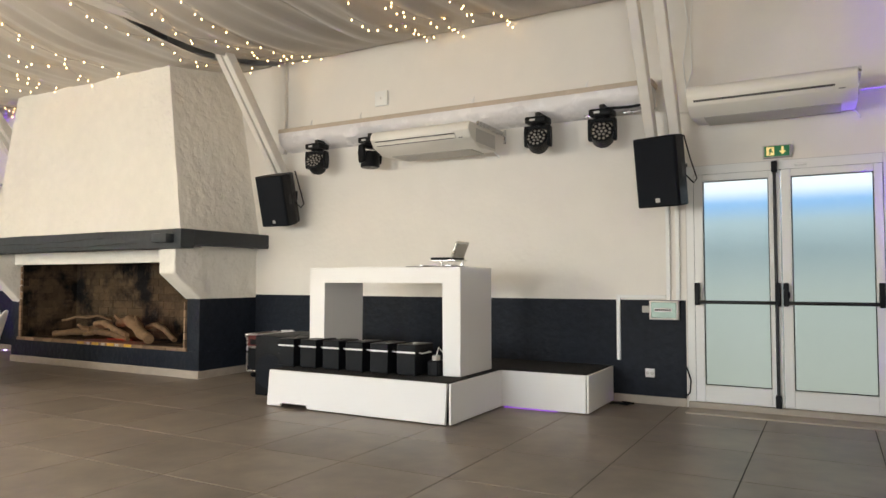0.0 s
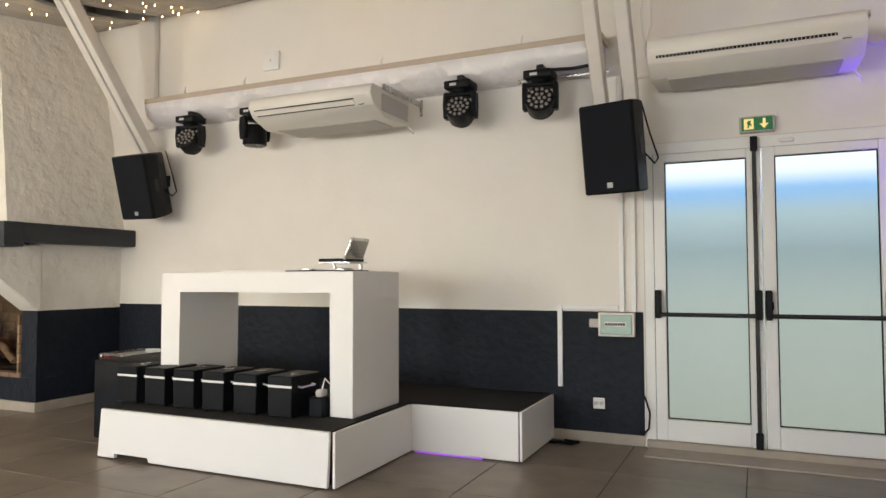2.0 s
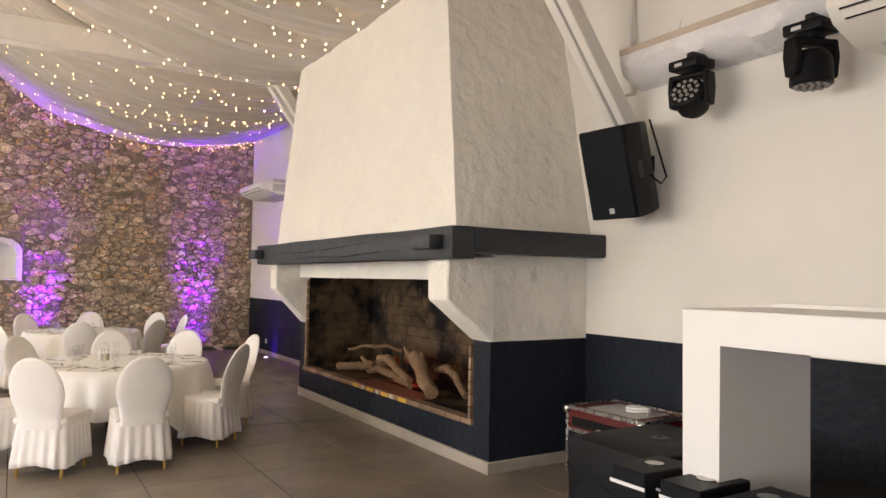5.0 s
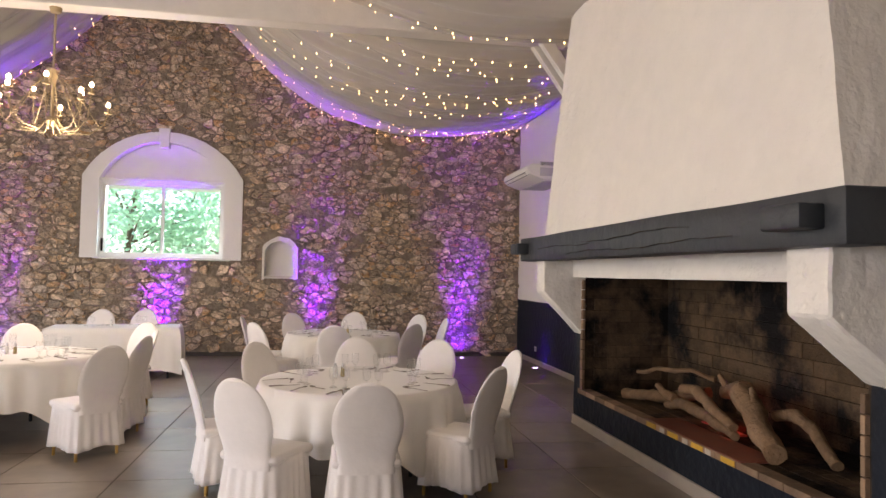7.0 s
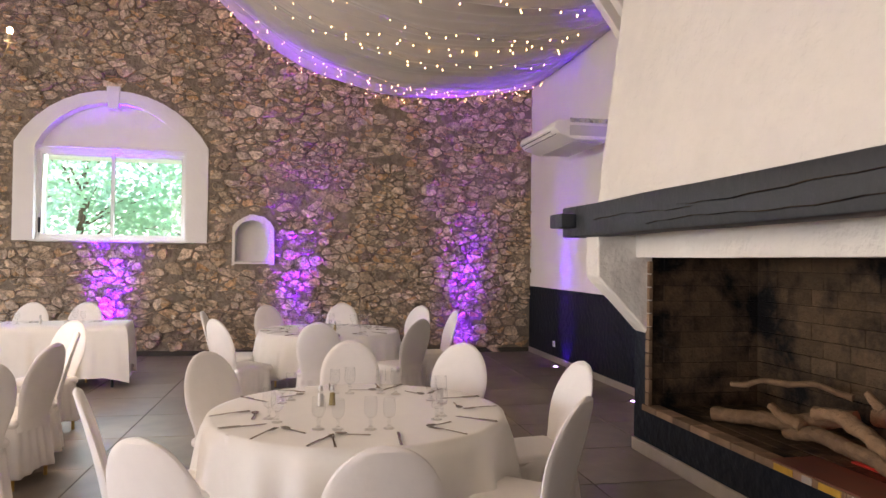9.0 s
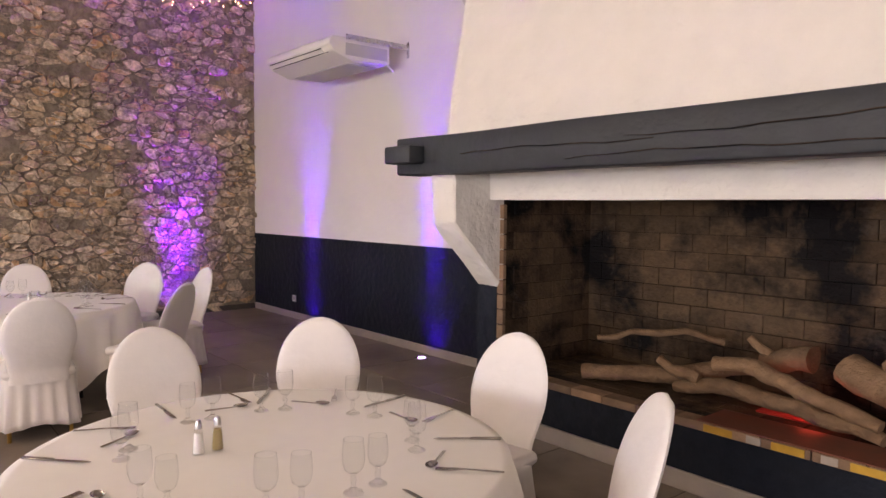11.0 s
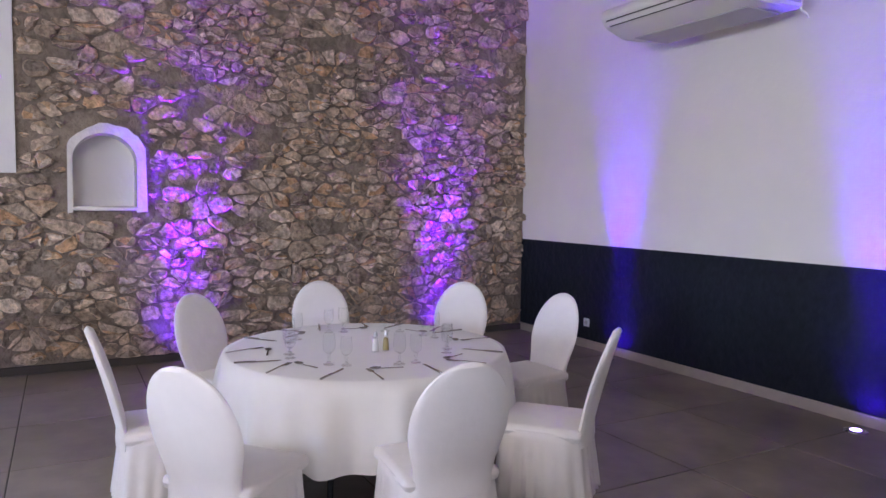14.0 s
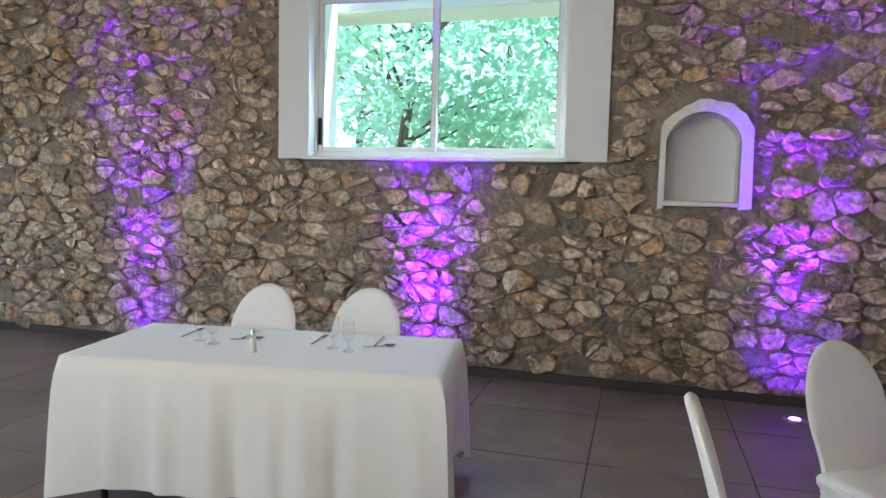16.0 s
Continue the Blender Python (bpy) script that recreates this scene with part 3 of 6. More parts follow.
    part("latch", box(16.745, 16.80, -0.10, -0.046, 1.10, 1.17, 0.01), BLACK_PLASTIC, d)
    part("door_contact", box(16.86, 16.96, -0.05, -0.03, 2.355, 2.385, 0.008), PVC, d, "small white door contact")


double_door()


def door_backdrop():
    """A self-lit panel right behind the frosted panes, coloured as bright sky, hazy blue hill and pale yard."""
    m = bpy.data.materials.new("glowing_yard_panel")
    m.use_nodes = True
    nt = m.node_tree
    b = nt.nodes["Principled BSDF"]
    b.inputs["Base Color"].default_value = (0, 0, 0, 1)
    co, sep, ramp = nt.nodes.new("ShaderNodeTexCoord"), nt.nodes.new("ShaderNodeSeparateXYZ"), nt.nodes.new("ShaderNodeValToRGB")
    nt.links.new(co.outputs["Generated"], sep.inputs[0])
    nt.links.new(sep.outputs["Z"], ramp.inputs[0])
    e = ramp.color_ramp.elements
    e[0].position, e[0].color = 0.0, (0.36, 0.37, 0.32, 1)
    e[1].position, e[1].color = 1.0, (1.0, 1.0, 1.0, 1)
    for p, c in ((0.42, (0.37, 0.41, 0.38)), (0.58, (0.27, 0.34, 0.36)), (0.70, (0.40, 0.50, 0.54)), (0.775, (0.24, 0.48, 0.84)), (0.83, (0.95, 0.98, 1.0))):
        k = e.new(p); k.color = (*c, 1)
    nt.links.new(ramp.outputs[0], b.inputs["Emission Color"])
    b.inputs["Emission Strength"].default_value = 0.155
    structure(part("backdrop", box(14.6, 19.2, 0.62, 0.66, 0.0, 2.7), m, smooth=False), "glowing panel coloured as a hazy yard behind the door", "backdrop")


door_backdrop()
# unseen slab, added to stop the sun reaching in through the door panes
structure(part("porch_roof", box(14.2, 19.4, 0.33, 1.6, 2.74, 2.86), TERRY, smooth=False), "unseen white slab added to keep sun off the door", "roof")


# ---------------------------------------------------------------- fireplace
def rough(bm, cuts, amount, seed, scale=3.0):
    """Break up flat faces and push them about a little, for hand-thrown plaster."""
    bmesh.ops.subdivide_edges(bm, edges=bm.edges[:], cuts=cuts, use_grid_fill=True)
    for v in bm.verts:
        n = noise.noise_vector(v.co * scale + Vector((seed, seed, seed)))
        v.co += n * amount
    return bm


FX0, FX1, FY = 5.78, 10.0, -1.01
OX0, OX1, OZ0, OZ1 = 6.0, 9.74, 0.37, 1.51


def fireplace():
    f = thing("fireplace", (7.9, -0.5, 0), "large white plastered fireplace with dark mantel beam and logs", "fireplace")
    # hood
    hood = bmesh.new()
    zs = [1.88 + 0.06 * i for i in range(52)]
    nx, ny = 40, 14
    for face in ("front", "right", "left"):
        grid = []
        for z in zs:
            k = (z - 1.9) / 2.3
            xl, xr, yf = 5.845 + 0.363 * k, 10.045 - 0.445 * k, -1.37 + 0.14 * k
            n = nx if face == "front" else ny
            row = []
            for i in range(n + 1):
                u = i / n
                p = Vector({"front": (xl + (xr - xl) * u, yf, z), "right": (xr, yf * (1 - u), z), "left": (xl, yf * u, z)}[face])
                if face == "front":
                    row.append(p + noise.noise_vector(p * 2.2) * 0.008 + noise.noise_vector(p * 9) * 0.003)
                else:
                    row.append(p + noise.noise_vector(p * 2.2) * 0.008 + noise.noise_vector(p * 9) * 0.003 + Vector((0.012 * noise.noise(p * 5.5) if 0 < i else 0, 0, 0)))
            grid.append([hood.verts.new(p) for p in row])
        for a, b in zip(grid, grid[1:]):
            for i in range(len(a) - 1):
                hood.faces.new((a[i], a[i + 1], b[i + 1], b[i]))
    bmesh.ops.remove_doubles(hood, verts=hood.verts, dist=0.006)
    part("hood", hood, ROUGHCAST, f, "tapering white plastered hood")
    # mantel beams
    def beam(x0, x1, y0, y1, z0, z1, seed, along):
        bm = box(x0, x1, y0, y1, z0, z1, 0.014, seg=2)
        n = 24
        d = Vector((1, 0, 0)) if along == "x" else Vector((0, 1, 0))
        lo, hi = (x0, x1) if along == "x" else (y0, y1)
        for i in range(1, n):
            c = lo + (hi - lo) * i / n
            bmesh.ops.bisect_plane(bm, geom=bm.verts[:] + bm.edges[:] + bm.faces[:], plane_co=d * c, plane_no=d)
        for v in bm.verts:
            q = v.co * 1.3 + Vector((seed, 0, 0))
            v.co += Vector((0, noise.noise(q) * 0.008, noise.noise(q + Vector((9, 9, 9))) * 0.006))
        return bm
    front = part("mantel_beam", beam(5.55, 10.245, -1.54, -1.33, 1.665, 1.905, 2, "x"), BEAM_DARK, f, "hewn dark grey oak mantel beam")
    part("mantel_return", beam(10.03, 10.235, -1.33, 0.0, 1.715, 1.905, 5, "y"), BEAM_DARK, f)
    part("mantel_return", beam(5.56, 5.76, -1.33, 0.0, 1.715, 1.905, 7, "y"), BEAM_DARK, f)
    for x0 in (5.575, 9.86):
        part("tenon", box(x0, x0 + 0.27, -1.66, -1.53, 1.735, 1.845, 0.014, seg=2), BEAM_DARK, f, "protruding dark beam end")
    # drying crack along the beam
    for xs, zs, count, seed in ((6.2, 1.775, 11, 0), (7.35, 1.80, 14, 3), (7.0, 1.712, 20, 6)):
        bm = bmesh.new()
        pts = [(xs + 0.13 * i, zs + 0.010 * math.sin(i * 0.5 + seed) + 0.004 * math.sin(i * 2.1 + seed) + 0.0012 * i) for i in range(count)]
        for n, ((xa, za), (xb, zb)) in enumerate(zip(pts, pts[1:])):
            wa, wb = (0.0018 * math.sin(math.pi * (m + 0.3) / count) + 0.0003 for m in (n, n + 1))
            prism([(xa, za - wa), (xb, zb - wb), (xb, zb + wb), (xa, za + wa)], -1.556, -1.5405, "y", bm=bm)
        part("drying_crack", bm, SOOT, front, smooth=False)
    # corbels under the beam
    prof = [(-1.01, 0.93), (-1.43, 1.36), (-1.43, 1.68), (-0.98, 1.68), (-0.98, 0.93)]
    for x0, x1, s in ((FX0, OX0 + 0.01, 3), (OX1 - 0.01, FX1 + 0.02, 8)):
        pf = prof if s == 3 else [(-1.01, 1.03), (-1.43, 1.36), (-1.43, 1.70), (-0.98, 1.70), (-0.98, 1.03)]
        part("corbel", rough(prism(pf, x0, x1, "x", 0.012), 4, 0.008, s, 6), ROUGHCAST, f, "white plastered corbel")
    part("lintel", rough(box(OX0, OX1, -1.12, -0.9, OZ1, 1.71), 6, 0.006, 5, 4), ROUGHCAST, f)
    # body
    bm = box(OX1 + 0.035, FX1, -1.01, 0, 1.03, 1.72)
    part("body", rough(bm, 8, 0.007, 1, 5), ROUGHCAST, f, "rough white plastered side")
    part("body", rough(box(FX0, OX0 - 0.035, -1.01, 0, 1.03, 1.72), 6, 0.007, 2, 5), ROUGHCAST, f)
    bm = box(FX0, FX1, -1.012, -0.02, 0.10, 0.345)
    part("hearth_base", rough(bm, 8, 0.005, 3, 5), DADO, f, "dark painted hearth base")
    for x0, x1, zt in ((FX0, OX0 - 0.034, 1.03), (OX1 + 0.034, FX1, 1.03)):
        part("pier", rough(box(x0, x1, -1.01, 0, 0.345, zt), 6, 0.005, 4, 5), DADO, f, "dark painted pier")
    part("plinth", box(FX0 - 0.012, FX1 + 0.012, -1.03, -0.02, 0, 0.10, 0.006), SKIRT, f, "beige tiled plinth")
    # firebox lining
    part("firebox_back", box(OX0 - 0.012, OX1 + 0.012, -0.06, -0.02, 0.34, 1.95), SOOT, f, "sooty mortar back wall", smooth=False)
    part("firebox_side", box(OX0 - 0.032, OX0 - 0.004, -1.0, -0.06, 0.34, 1.9), SOOT, f, "sooty mortar side wall", smooth=False)
    part("firebox_side", box(OX1 + 0.004, OX1 + 0.032, -1.0, -0.06, 0.34, 1.9), SOOT, f, "sooty mortar side wall", smooth=False)
    part("hearth_bed", box(OX0, OX1, -0.99, -0.06, 0.335, 0.352), SOOT, f, "sooty hearth bed", smooth=False)
    part("firebox_roof", box(OX0, OX1, -0.9, -0.06, 1.9, 1.95), SOOT, f, "sooty firebox roof", smooth=False)
    rnd = random.Random(11)
    brick_meshes = {}

    def brick(dims, at, material, name="firebrick"):
        key = (round(dims[0], 3), round(dims[1], 3), round(dims[2], 3), material.name)
        if key not in brick_meshes:
            bm2 = box(0, dims[0], 0, dims[1], 0, dims[2], 0.002)
            me = bpy.data.meshes.new(name)
            bm2.to_mesh(me); bm2.free()
            me.materials.append(material)
            brick_meshes[key] = me
        ob = new(name, brick_meshes[key])
        ob.parent = f
        ob.location = Vector(at) - ORG[f.name]
        return ob
    bw, bh = 0.238, 0.113
    rows = int((1.72 - OZ0) / (bh + 0.005)) + 1
    for r in range(rows):
        z = 0.358 + r * (bh + 0.005)
        x = OX0 - (0.12 if r % 2 else 0.0)
        while x < OX1 - 0.02:
            x0, x1 = max(x, OX0), min(x + bw, OX1)
            if x1 - x0 > 0.04:
                brick((x1 - x0, 0.03, bh), (x0, -0.088 + rnd.uniform(-0.003, 0.003), z), SOOT_BRICK)
            x += bw + 0.004
        y = -0.985 + (0.1 if r % 2 else 0)
        while y < -0.1:
            d = min(bw, -0.09 - y)
            if d > 0.04:
                brick((0.03, d, bh), (OX0 - 0.016, y, z), SOOT_BRICK)
                brick((0.03, d, bh), (OX1 - 0.014, y, z), SOOT_BRICK)
            y += bw + 0.004
    x = OX0 - 0.05
    while x < OX1:
        w = min(0.222, OX1 + 0.04 - x)
        brick((w, 0.112, 0.045), (x, -1.035, 0.343), EDGE_BRICK, "edge_brick")
        x += w + 0.008
    for r in range(7):
        x = OX0 - (0.1 if r % 2 else 0)
        y = -0.915 + r * 0.117
        while x < OX1:
            x0, x1 = max(x, OX0 + 0.016), min(x + 0.222, OX1 - 0.016)
            if x1 - x0 > 0.04:
                brick((x1 - x0, 0.11, 0.03), (x0, y, 0.346), SOOT_BRICK, "hearth_brick")
            x += 0.23
    # quoin bricks at the edges of the opening
    for r in range(11):
        z = 0.39 + r * 0.1
        brick((0.055, 0.03, 0.092), (OX0 - 0.012, -1.028, z), EDGE_BRICK, "edge_brick")
        if z < 0.95:
            brick((0.03, 0.03, 0.092), (OX1 - 0.018, -1.028, z), EDGE_BRICK, "edge_brick")
    part("ember_panel", box(7.55, 8.05, -0.60, -0.52, 0.376, 0.388, 0.004), EMBER, f, "glowing red ember panel")
    part("ember_mat", box(7.45, 8.75, -1.025, -0.74, 0.379, 0.394, 0.003), mat("dark_red_film", (0.17, 0.055, 0.035), 0.45, var=0.5, scale=9), f, "worn dark red mat on the hearth edge")
    yellow, pale = mat("yellow_tape", (0.55, 0.33, 0.04), 0.5, var=0.3, scale=14), mat("pale_tape", (0.45, 0.40, 0.33), 0.5, var=0.3, scale=14)
    for n, xa in enumerate((7.50, 7.72, 7.84, 8.06, 8.18, 8.36, 8.55)):
        part("tape_patch", box(xa, xa + (0.15 if n % 2 == 0 else 0.07), -1.042, -1.036, 0.348, 0.384, 0.001), (yellow, pale)[n % 2], f, ("worn yellow tape", "worn pale tape")[n % 2])
    return f


fireplace()


def log(points, radii, label, seed):
    t = thing("log", points[0], label, "log", "logs in the fireplace")
    rnd = random.Random(seed)
    pts, rad = [], []
    P = [Vector(p) for p in points]
    n = len(P) - 1
    steps = 18
    for i in range(steps + 1):
        u = i / steps * n
        k = min(int(u), n - 1)
        w = u - k
        a, b = P[k], P[k + 1]
        s = w * w * (3 - 2 * w)
        p = a.lerp(b, w * 0.6 + s * 0.4)
        pts.append(p + noise.noise_vector(p * 5 + Vector((seed, 0, 0))) * 0.022)
        r = radii[k] + (radii[k + 1] - radii[k]) * w
        rad.append(r * (1 + 0.12 * noise.noise(p * 9)))
    bm = tube(pts, 0, 12, taper=rad)
    for v in bm.verts:
        v.co += noise.noise_vector(v.co * 16 + Vector((seed, 3, 0))) * 0.009
    part("trunk", bm, WOOD, t)
    return t


LOGS = [
    ([(6.53, -0.80, 0.43), (6.82, -0.72, 0.46), (7.10, -0.62, 0.50), (7.46, -0.48, 0.60)], [0.046, 0.05, 0.052, 0.05], "long pale driftwood log on the hearth"),
    ([(7.10, -0.66, 0.43), (7.32, -0.66, 0.485), (7.62, -0.68, 0.49), (7.92, -0.70, 0.455), (8.20, -0.72, 0.42)], [0.036, 0.044, 0.046, 0.042, 0.03], "forked weathered branch on the hearth"),
    ([(7.017, -0.71, 0.594), (7.10, -0.69, 0.545), (7.26, -0.66, 0.50)], [0.026, 0.032, 0.036], "short fork of a branch on the hearth"),
    ([(6.552, -0.685, 0.64), (6.76, -0.56, 0.69), (6.98, -0.38, 0.705), (7.19, -0.26, 0.655)], [0.016, 0.019, 0.021, 0.022], "thin curved grey branch on the logs"),
    ([(7.336, -0.63, 0.60), (7.57, -0.64, 0.625), (7.82, -0.68, 0.56), (8.18, -0.72, 0.48)], [0.042, 0.044, 0.042, 0.034], "curved grey branch resting on logs"),
    ([(7.44, -0.34, 0.60), (7.56, -0.34, 0.63), (7.74, -0.36, 0.655)], [0.05, 0.062, 0.078], "short sawn log with red glow"),
    ([(7.385, -0.35, 0.725), (7.43, -0.35, 0.68), (7.50, -0.35, 0.63)], [0.02, 0.026, 0.03], "broken stub on the sawn log"),
    ([(7.97, -0.52, 0.68), (8.25, -0.62, 0.60), (8.52, -0.73, 0.52), (8.80, -0.83, 0.455)], [0.088, 0.082, 0.075, 0.07], "thick split driftwood trunk on the hearth"),
    ([(8.13, -0.55, 0.735), (8.18, -0.57, 0.68), (8.26, -0.60, 0.63)], [0.02, 0.032, 0.04], "broken stub on the thick trunk"),
    ([(8.29, -0.46, 0.58), (8.45, -0.45, 0.615), (8.66, -0.46, 0.57), (9.0, -0.58, 0.42)], [0.036, 0.042, 0.042, 0.036], "curved grey branch on the hearth"),
]
for i, (p, r, lab) in enumerate(LOGS):
    log(p, r, lab, i + 1)


# ---------------------------------------------------------------- roof timbers and drapes
def truss(x, gap, w, low, label):
    t = thing("roof_truss", (x, RIDGE_Y, 4.12), label, "truss", "roof trusses")
    part("tie_beam", box(x - 0.11, x + 0.11, LY + 0.9, -0.95, 4.12, 4.42, 0.012), WHITE_WOOD, t)
    for s in (-1, 1):
        part("brace", plank_between((x + s * gap, low[0], low[1]), (x + s * gap, -1.42, 4.36), w, 0.13), WHITE_WOOD, t)
        part("brace", plank_between((x + s * gap, LY - low[0], low[1]), (x + s * gap, LY + 1.42, 4.36), w, 0.13), WHITE_WOOD, t)
    if abs(x - 10.6) < 0.1:
        part("post", box(x - 0.30, x - 0.04, -0.07, -0.001, 3.02, 4.58, 0.01), WHITE_WALL, t)


truss(5.24, 0.12, 0.10, (-0.05, 2.50), "white painted double timber truss under the drapes")
truss(10.60, 0.055, 0.085, (-0.10, 2.62), "white painted timber truss above the speaker")
truss(15.73, 0.115, 0.10, (-0.32, 2.60), "white painted double timber truss beside the door")

PROFILE = [(0.0, 4.30), (-0.6, 4.16), (-1.4, 4.06), (-2.4, 4.09), (-3.7, 4.46), (-4.64, 5.08), (-5.36, 5.80), (-6.45, 6.95)]


def drape_z(y):
    y = -abs(y) if y > RIDGE_Y else 2 * RIDGE_Y - y
    for (a, za), (b, zb) in zip(PROFILE, PROFILE[1:]):
        if b <= y <= a:
            w = (y - a) / (b - a)
            return za + (zb - za) * w
    return PROFILE[0][1] if y > 0 else PROFILE[-1][1]


def smooth_z(y):
    return sum(drape_z(y + d) for d in (-0.3, -0.15, 0, 0.15, 0.3)) / 5 if -0.35 > y > LY + 0.35 else drape_z(y)


def drape_point(x, y):
    """The hanging cloth: it sags from ridge to wall, with long folds running the same way."""
    k = min(1.0, abs(y) / 0.9)
    calm = 0.10 + 0.90 * min(1.0, abs(y + 1.2) / 1.6) if 5.4 < x < 10.4 else 1.0
    fold = 0.05 * math.sin(x * 5.3 + 0.7 * math.sin(x * 1.7) + y * 0.35) + 0.030 * math.sin(x * 13.1 + y * 0.8) + 0.020 * math.sin(x * 27.0 - y * 0.6)
    return Vector((x, y, smooth_z(y) + fold * k * calm + 0.02 * noise.noise(Vector((x, y, 0)) * 0.9)))


def drape(x0, x1, y0, y1, label):
    t = thing("ceiling_drape", ((x0 + x1) / 2, (y0 + y1) / 2, smooth_z((y0 + y1) / 2)), label, "drape", "fabric swags under the roof")
    o = ORG[t.name]
    for k in range(3):
        xa, xb = x0 + (x1 - x0) * k / 3, x0 + (x1 - x0) * (k + 1) / 3
        nx, ny = int((xb - xa) / 0.045), int(abs(y1 - y0) / 0.16)
        verts = [tuple(drape_point(xa + (xb - xa) * i / nx, y0 + (y1 - y0) * j / ny) - o) for j in range(ny + 1) for i in range(nx + 1)]
        faces = [(j * (nx + 1) + i, j * (nx + 1) + i + 1, (j + 1) * (nx + 1) + i + 1, (j + 1) * (nx + 1) + i) for j in range(ny) for i in range(nx)]
        ob = raw("cloth_panel", verts, faces, FABRIC, t, True)
        s = ob.modifiers.new("thickness", "SOLIDIFY")
        s.thickness = 0.004
    return t


for y0, y1 in ((-0.01, RIDGE_Y), (RIDGE_Y, LY + 0.01)):
    drape(0.05, 5.12, y0, y1, "pale grey voile swag with fairy lights at the gable")
    drape(5.36, 10.44, y0, y1, "pale grey voile swag with fairy lights over the fireplace")
    drape(10.66, 15.5, y0, y1, "pale grey voile swag with fairy lights over the stage")
    drape(15.8, 18.1, y0, y1, "pale grey voile swag beside the end wall")


def fairy_string(x, y0, y1, seed, step=0.2, label="string of warm fairy lights under the drape"):
    t = thing("fairy_lights", (x, (y0 + y1) / 2, smooth_z((y0 + y1) / 2)), label, "fairy lights", "fairy lights under the drapes")
    rnd = random.Random(seed)
    n = max(2, int(abs(y1 - y0) / step))
    pts = []
    bulbs = bmesh.new()
    for i in range(n + 1):
        y = y0 + (y1 - y0) * i / n
        xx = x + 0.07 * math.sin(i * 0.9 + seed) + rnd.uniform(-0.04, 0.04)
        p = drape_point(max(0.06, xx), y) - Vector((0, 0, 0.03))
        pts.append(p)
        for k in range(rnd.choice((1, 1, 2))):
            q = p + Vector((rnd.uniform(-0.05, 0.05), rnd.uniform(-0.05, 0.05), -0.02 - 0.05 * k))
            lathe([(0, 0.012), (0.0042, 0.006), (0.0048, -0.004), (0.0025, -0.010), (0, -0.015)], 6, bulbs, q)
    part("wire", tube(pts, 0.0022, 4), WIRE, t)
    tagged(part("bulbs", bulbs, BULB, t, "warm white bulbs"), kind="stuff")


k = 0
for xs, ya, yb in (((0.12, 0.34, 0.72), -0.1, -6.0), ((2.1, 2.6, 3.3), -0.5, -5.0), ((4.4, 4.8, 5.6), -0.3, -5.2), ((7.0, 7.5, 8.3, 8.8), -1.45, -5.2),
                   ((10.2,), -0.4, -5.0), ((10.9, 11.3), -0.1, -5.0), ((13.0, 13.4, 14.0), -0.1, -5.0), ((16.2, 17.2), -0.2, -4.6)):
    for x in xs:
        k += 1
        fairy_string(x, ya, yb, k)
for x in (0.12, 0.4):
    k += 1
    fairy_string(x, -7.0, -12.5, k)


# ---------------------------------------------------------------- stage and what stands on it
STAGE_Z = 0.378


def stage():
    t = thing("stage", (13.2, -1.4, 0), "low white stage with black carpet top", "stage")
    body = prism([(12.16, -1.95), (14.19, -1.965), (14.17, -0.89), (15.07, -0.86), (15.07, -0.02), (12.16, -0.02)], 0.03, STAGE_Z - 0.012, "z")
    part("body", body, BLACK_PLASTIC, t, smooth=False)
    top = prism([(12.15, -1.965), (14.20, -1.98), (14.18, -0.90), (15.085, -0.875), (15.085, -0.01), (12.15, -0.01)], STAGE_Z - 0.012, STAGE_Z, "z")
    part("carpet", top, BLACK_CARPET, t, "black carpet top", smooth=False)
    front = prism([(12.10, 0.012), (12.28, 0.012), (12.28, 0.05), (12.62, 0.05), (12.62, 0.012), (14.17, 0.012), (14.185, STAGE_Z - 0.008), (12.135, STAGE_Z - 0.008)], -2.0, -1.972, "y", 0.003)
    part("front_panel", front, GLOSS_WHITE, t, "white laminated front panel with cable notch")
    bm = bmesh.new()
    part("side_panel", box(14.20, 14.222, -1.985, -0.905, 0.012, STAGE_Z - 0.008, 0.003), GLOSS_WHITE, t, "glossy white side panel")
    part("front_panel", box(14.215, 15.085, -0.90, -0.878, 0.012, STAGE_Z - 0.008, 0.003), GLOSS_WHITE, t)
    part("led_strip", box(14.24, 14.80, -0.893, -0.885, 0.001, 0.008), mat("dim_purple_led", (0.3, 0.1, 0.6), 0.4, emit=(0.45, 0.08, 1.0), strength=0.09), t, "purple led strip under the step", smooth=False)
    part("side_panel", box(15.088, 15.11, -0.885, -0.02, 0.012, STAGE_Z - 0.008, 0.003), GLOSS_WHITE, t)


stage()


def dj_booth():
    t = thing("dj_booth", (13.22, -1.25, STAGE_Z), "white laminated counter shaped like an open frame", "counter")
    z0, z1 = STAGE_Z, 1.402
    outline = [(12.325, z0), (12.52, z0), (12.52, z1 - 0.15), (13.93, z1 - 0.15), (13.93, z0), (14.12, z0), (14.12, z1), (12.325, z1)]
    part("frame", prism(outline, -1.61, -0.93, "y", 0.004), GLOSS_WHITE, t, "seamless white laminated frame")
    part("rim", box(12.34, 13.15, -0.955, -0.935, z1 - 0.002, z1 + 0.022, 0.003), GLOSS_WHITE, t, "raised white rim")
    return t


dj_booth()


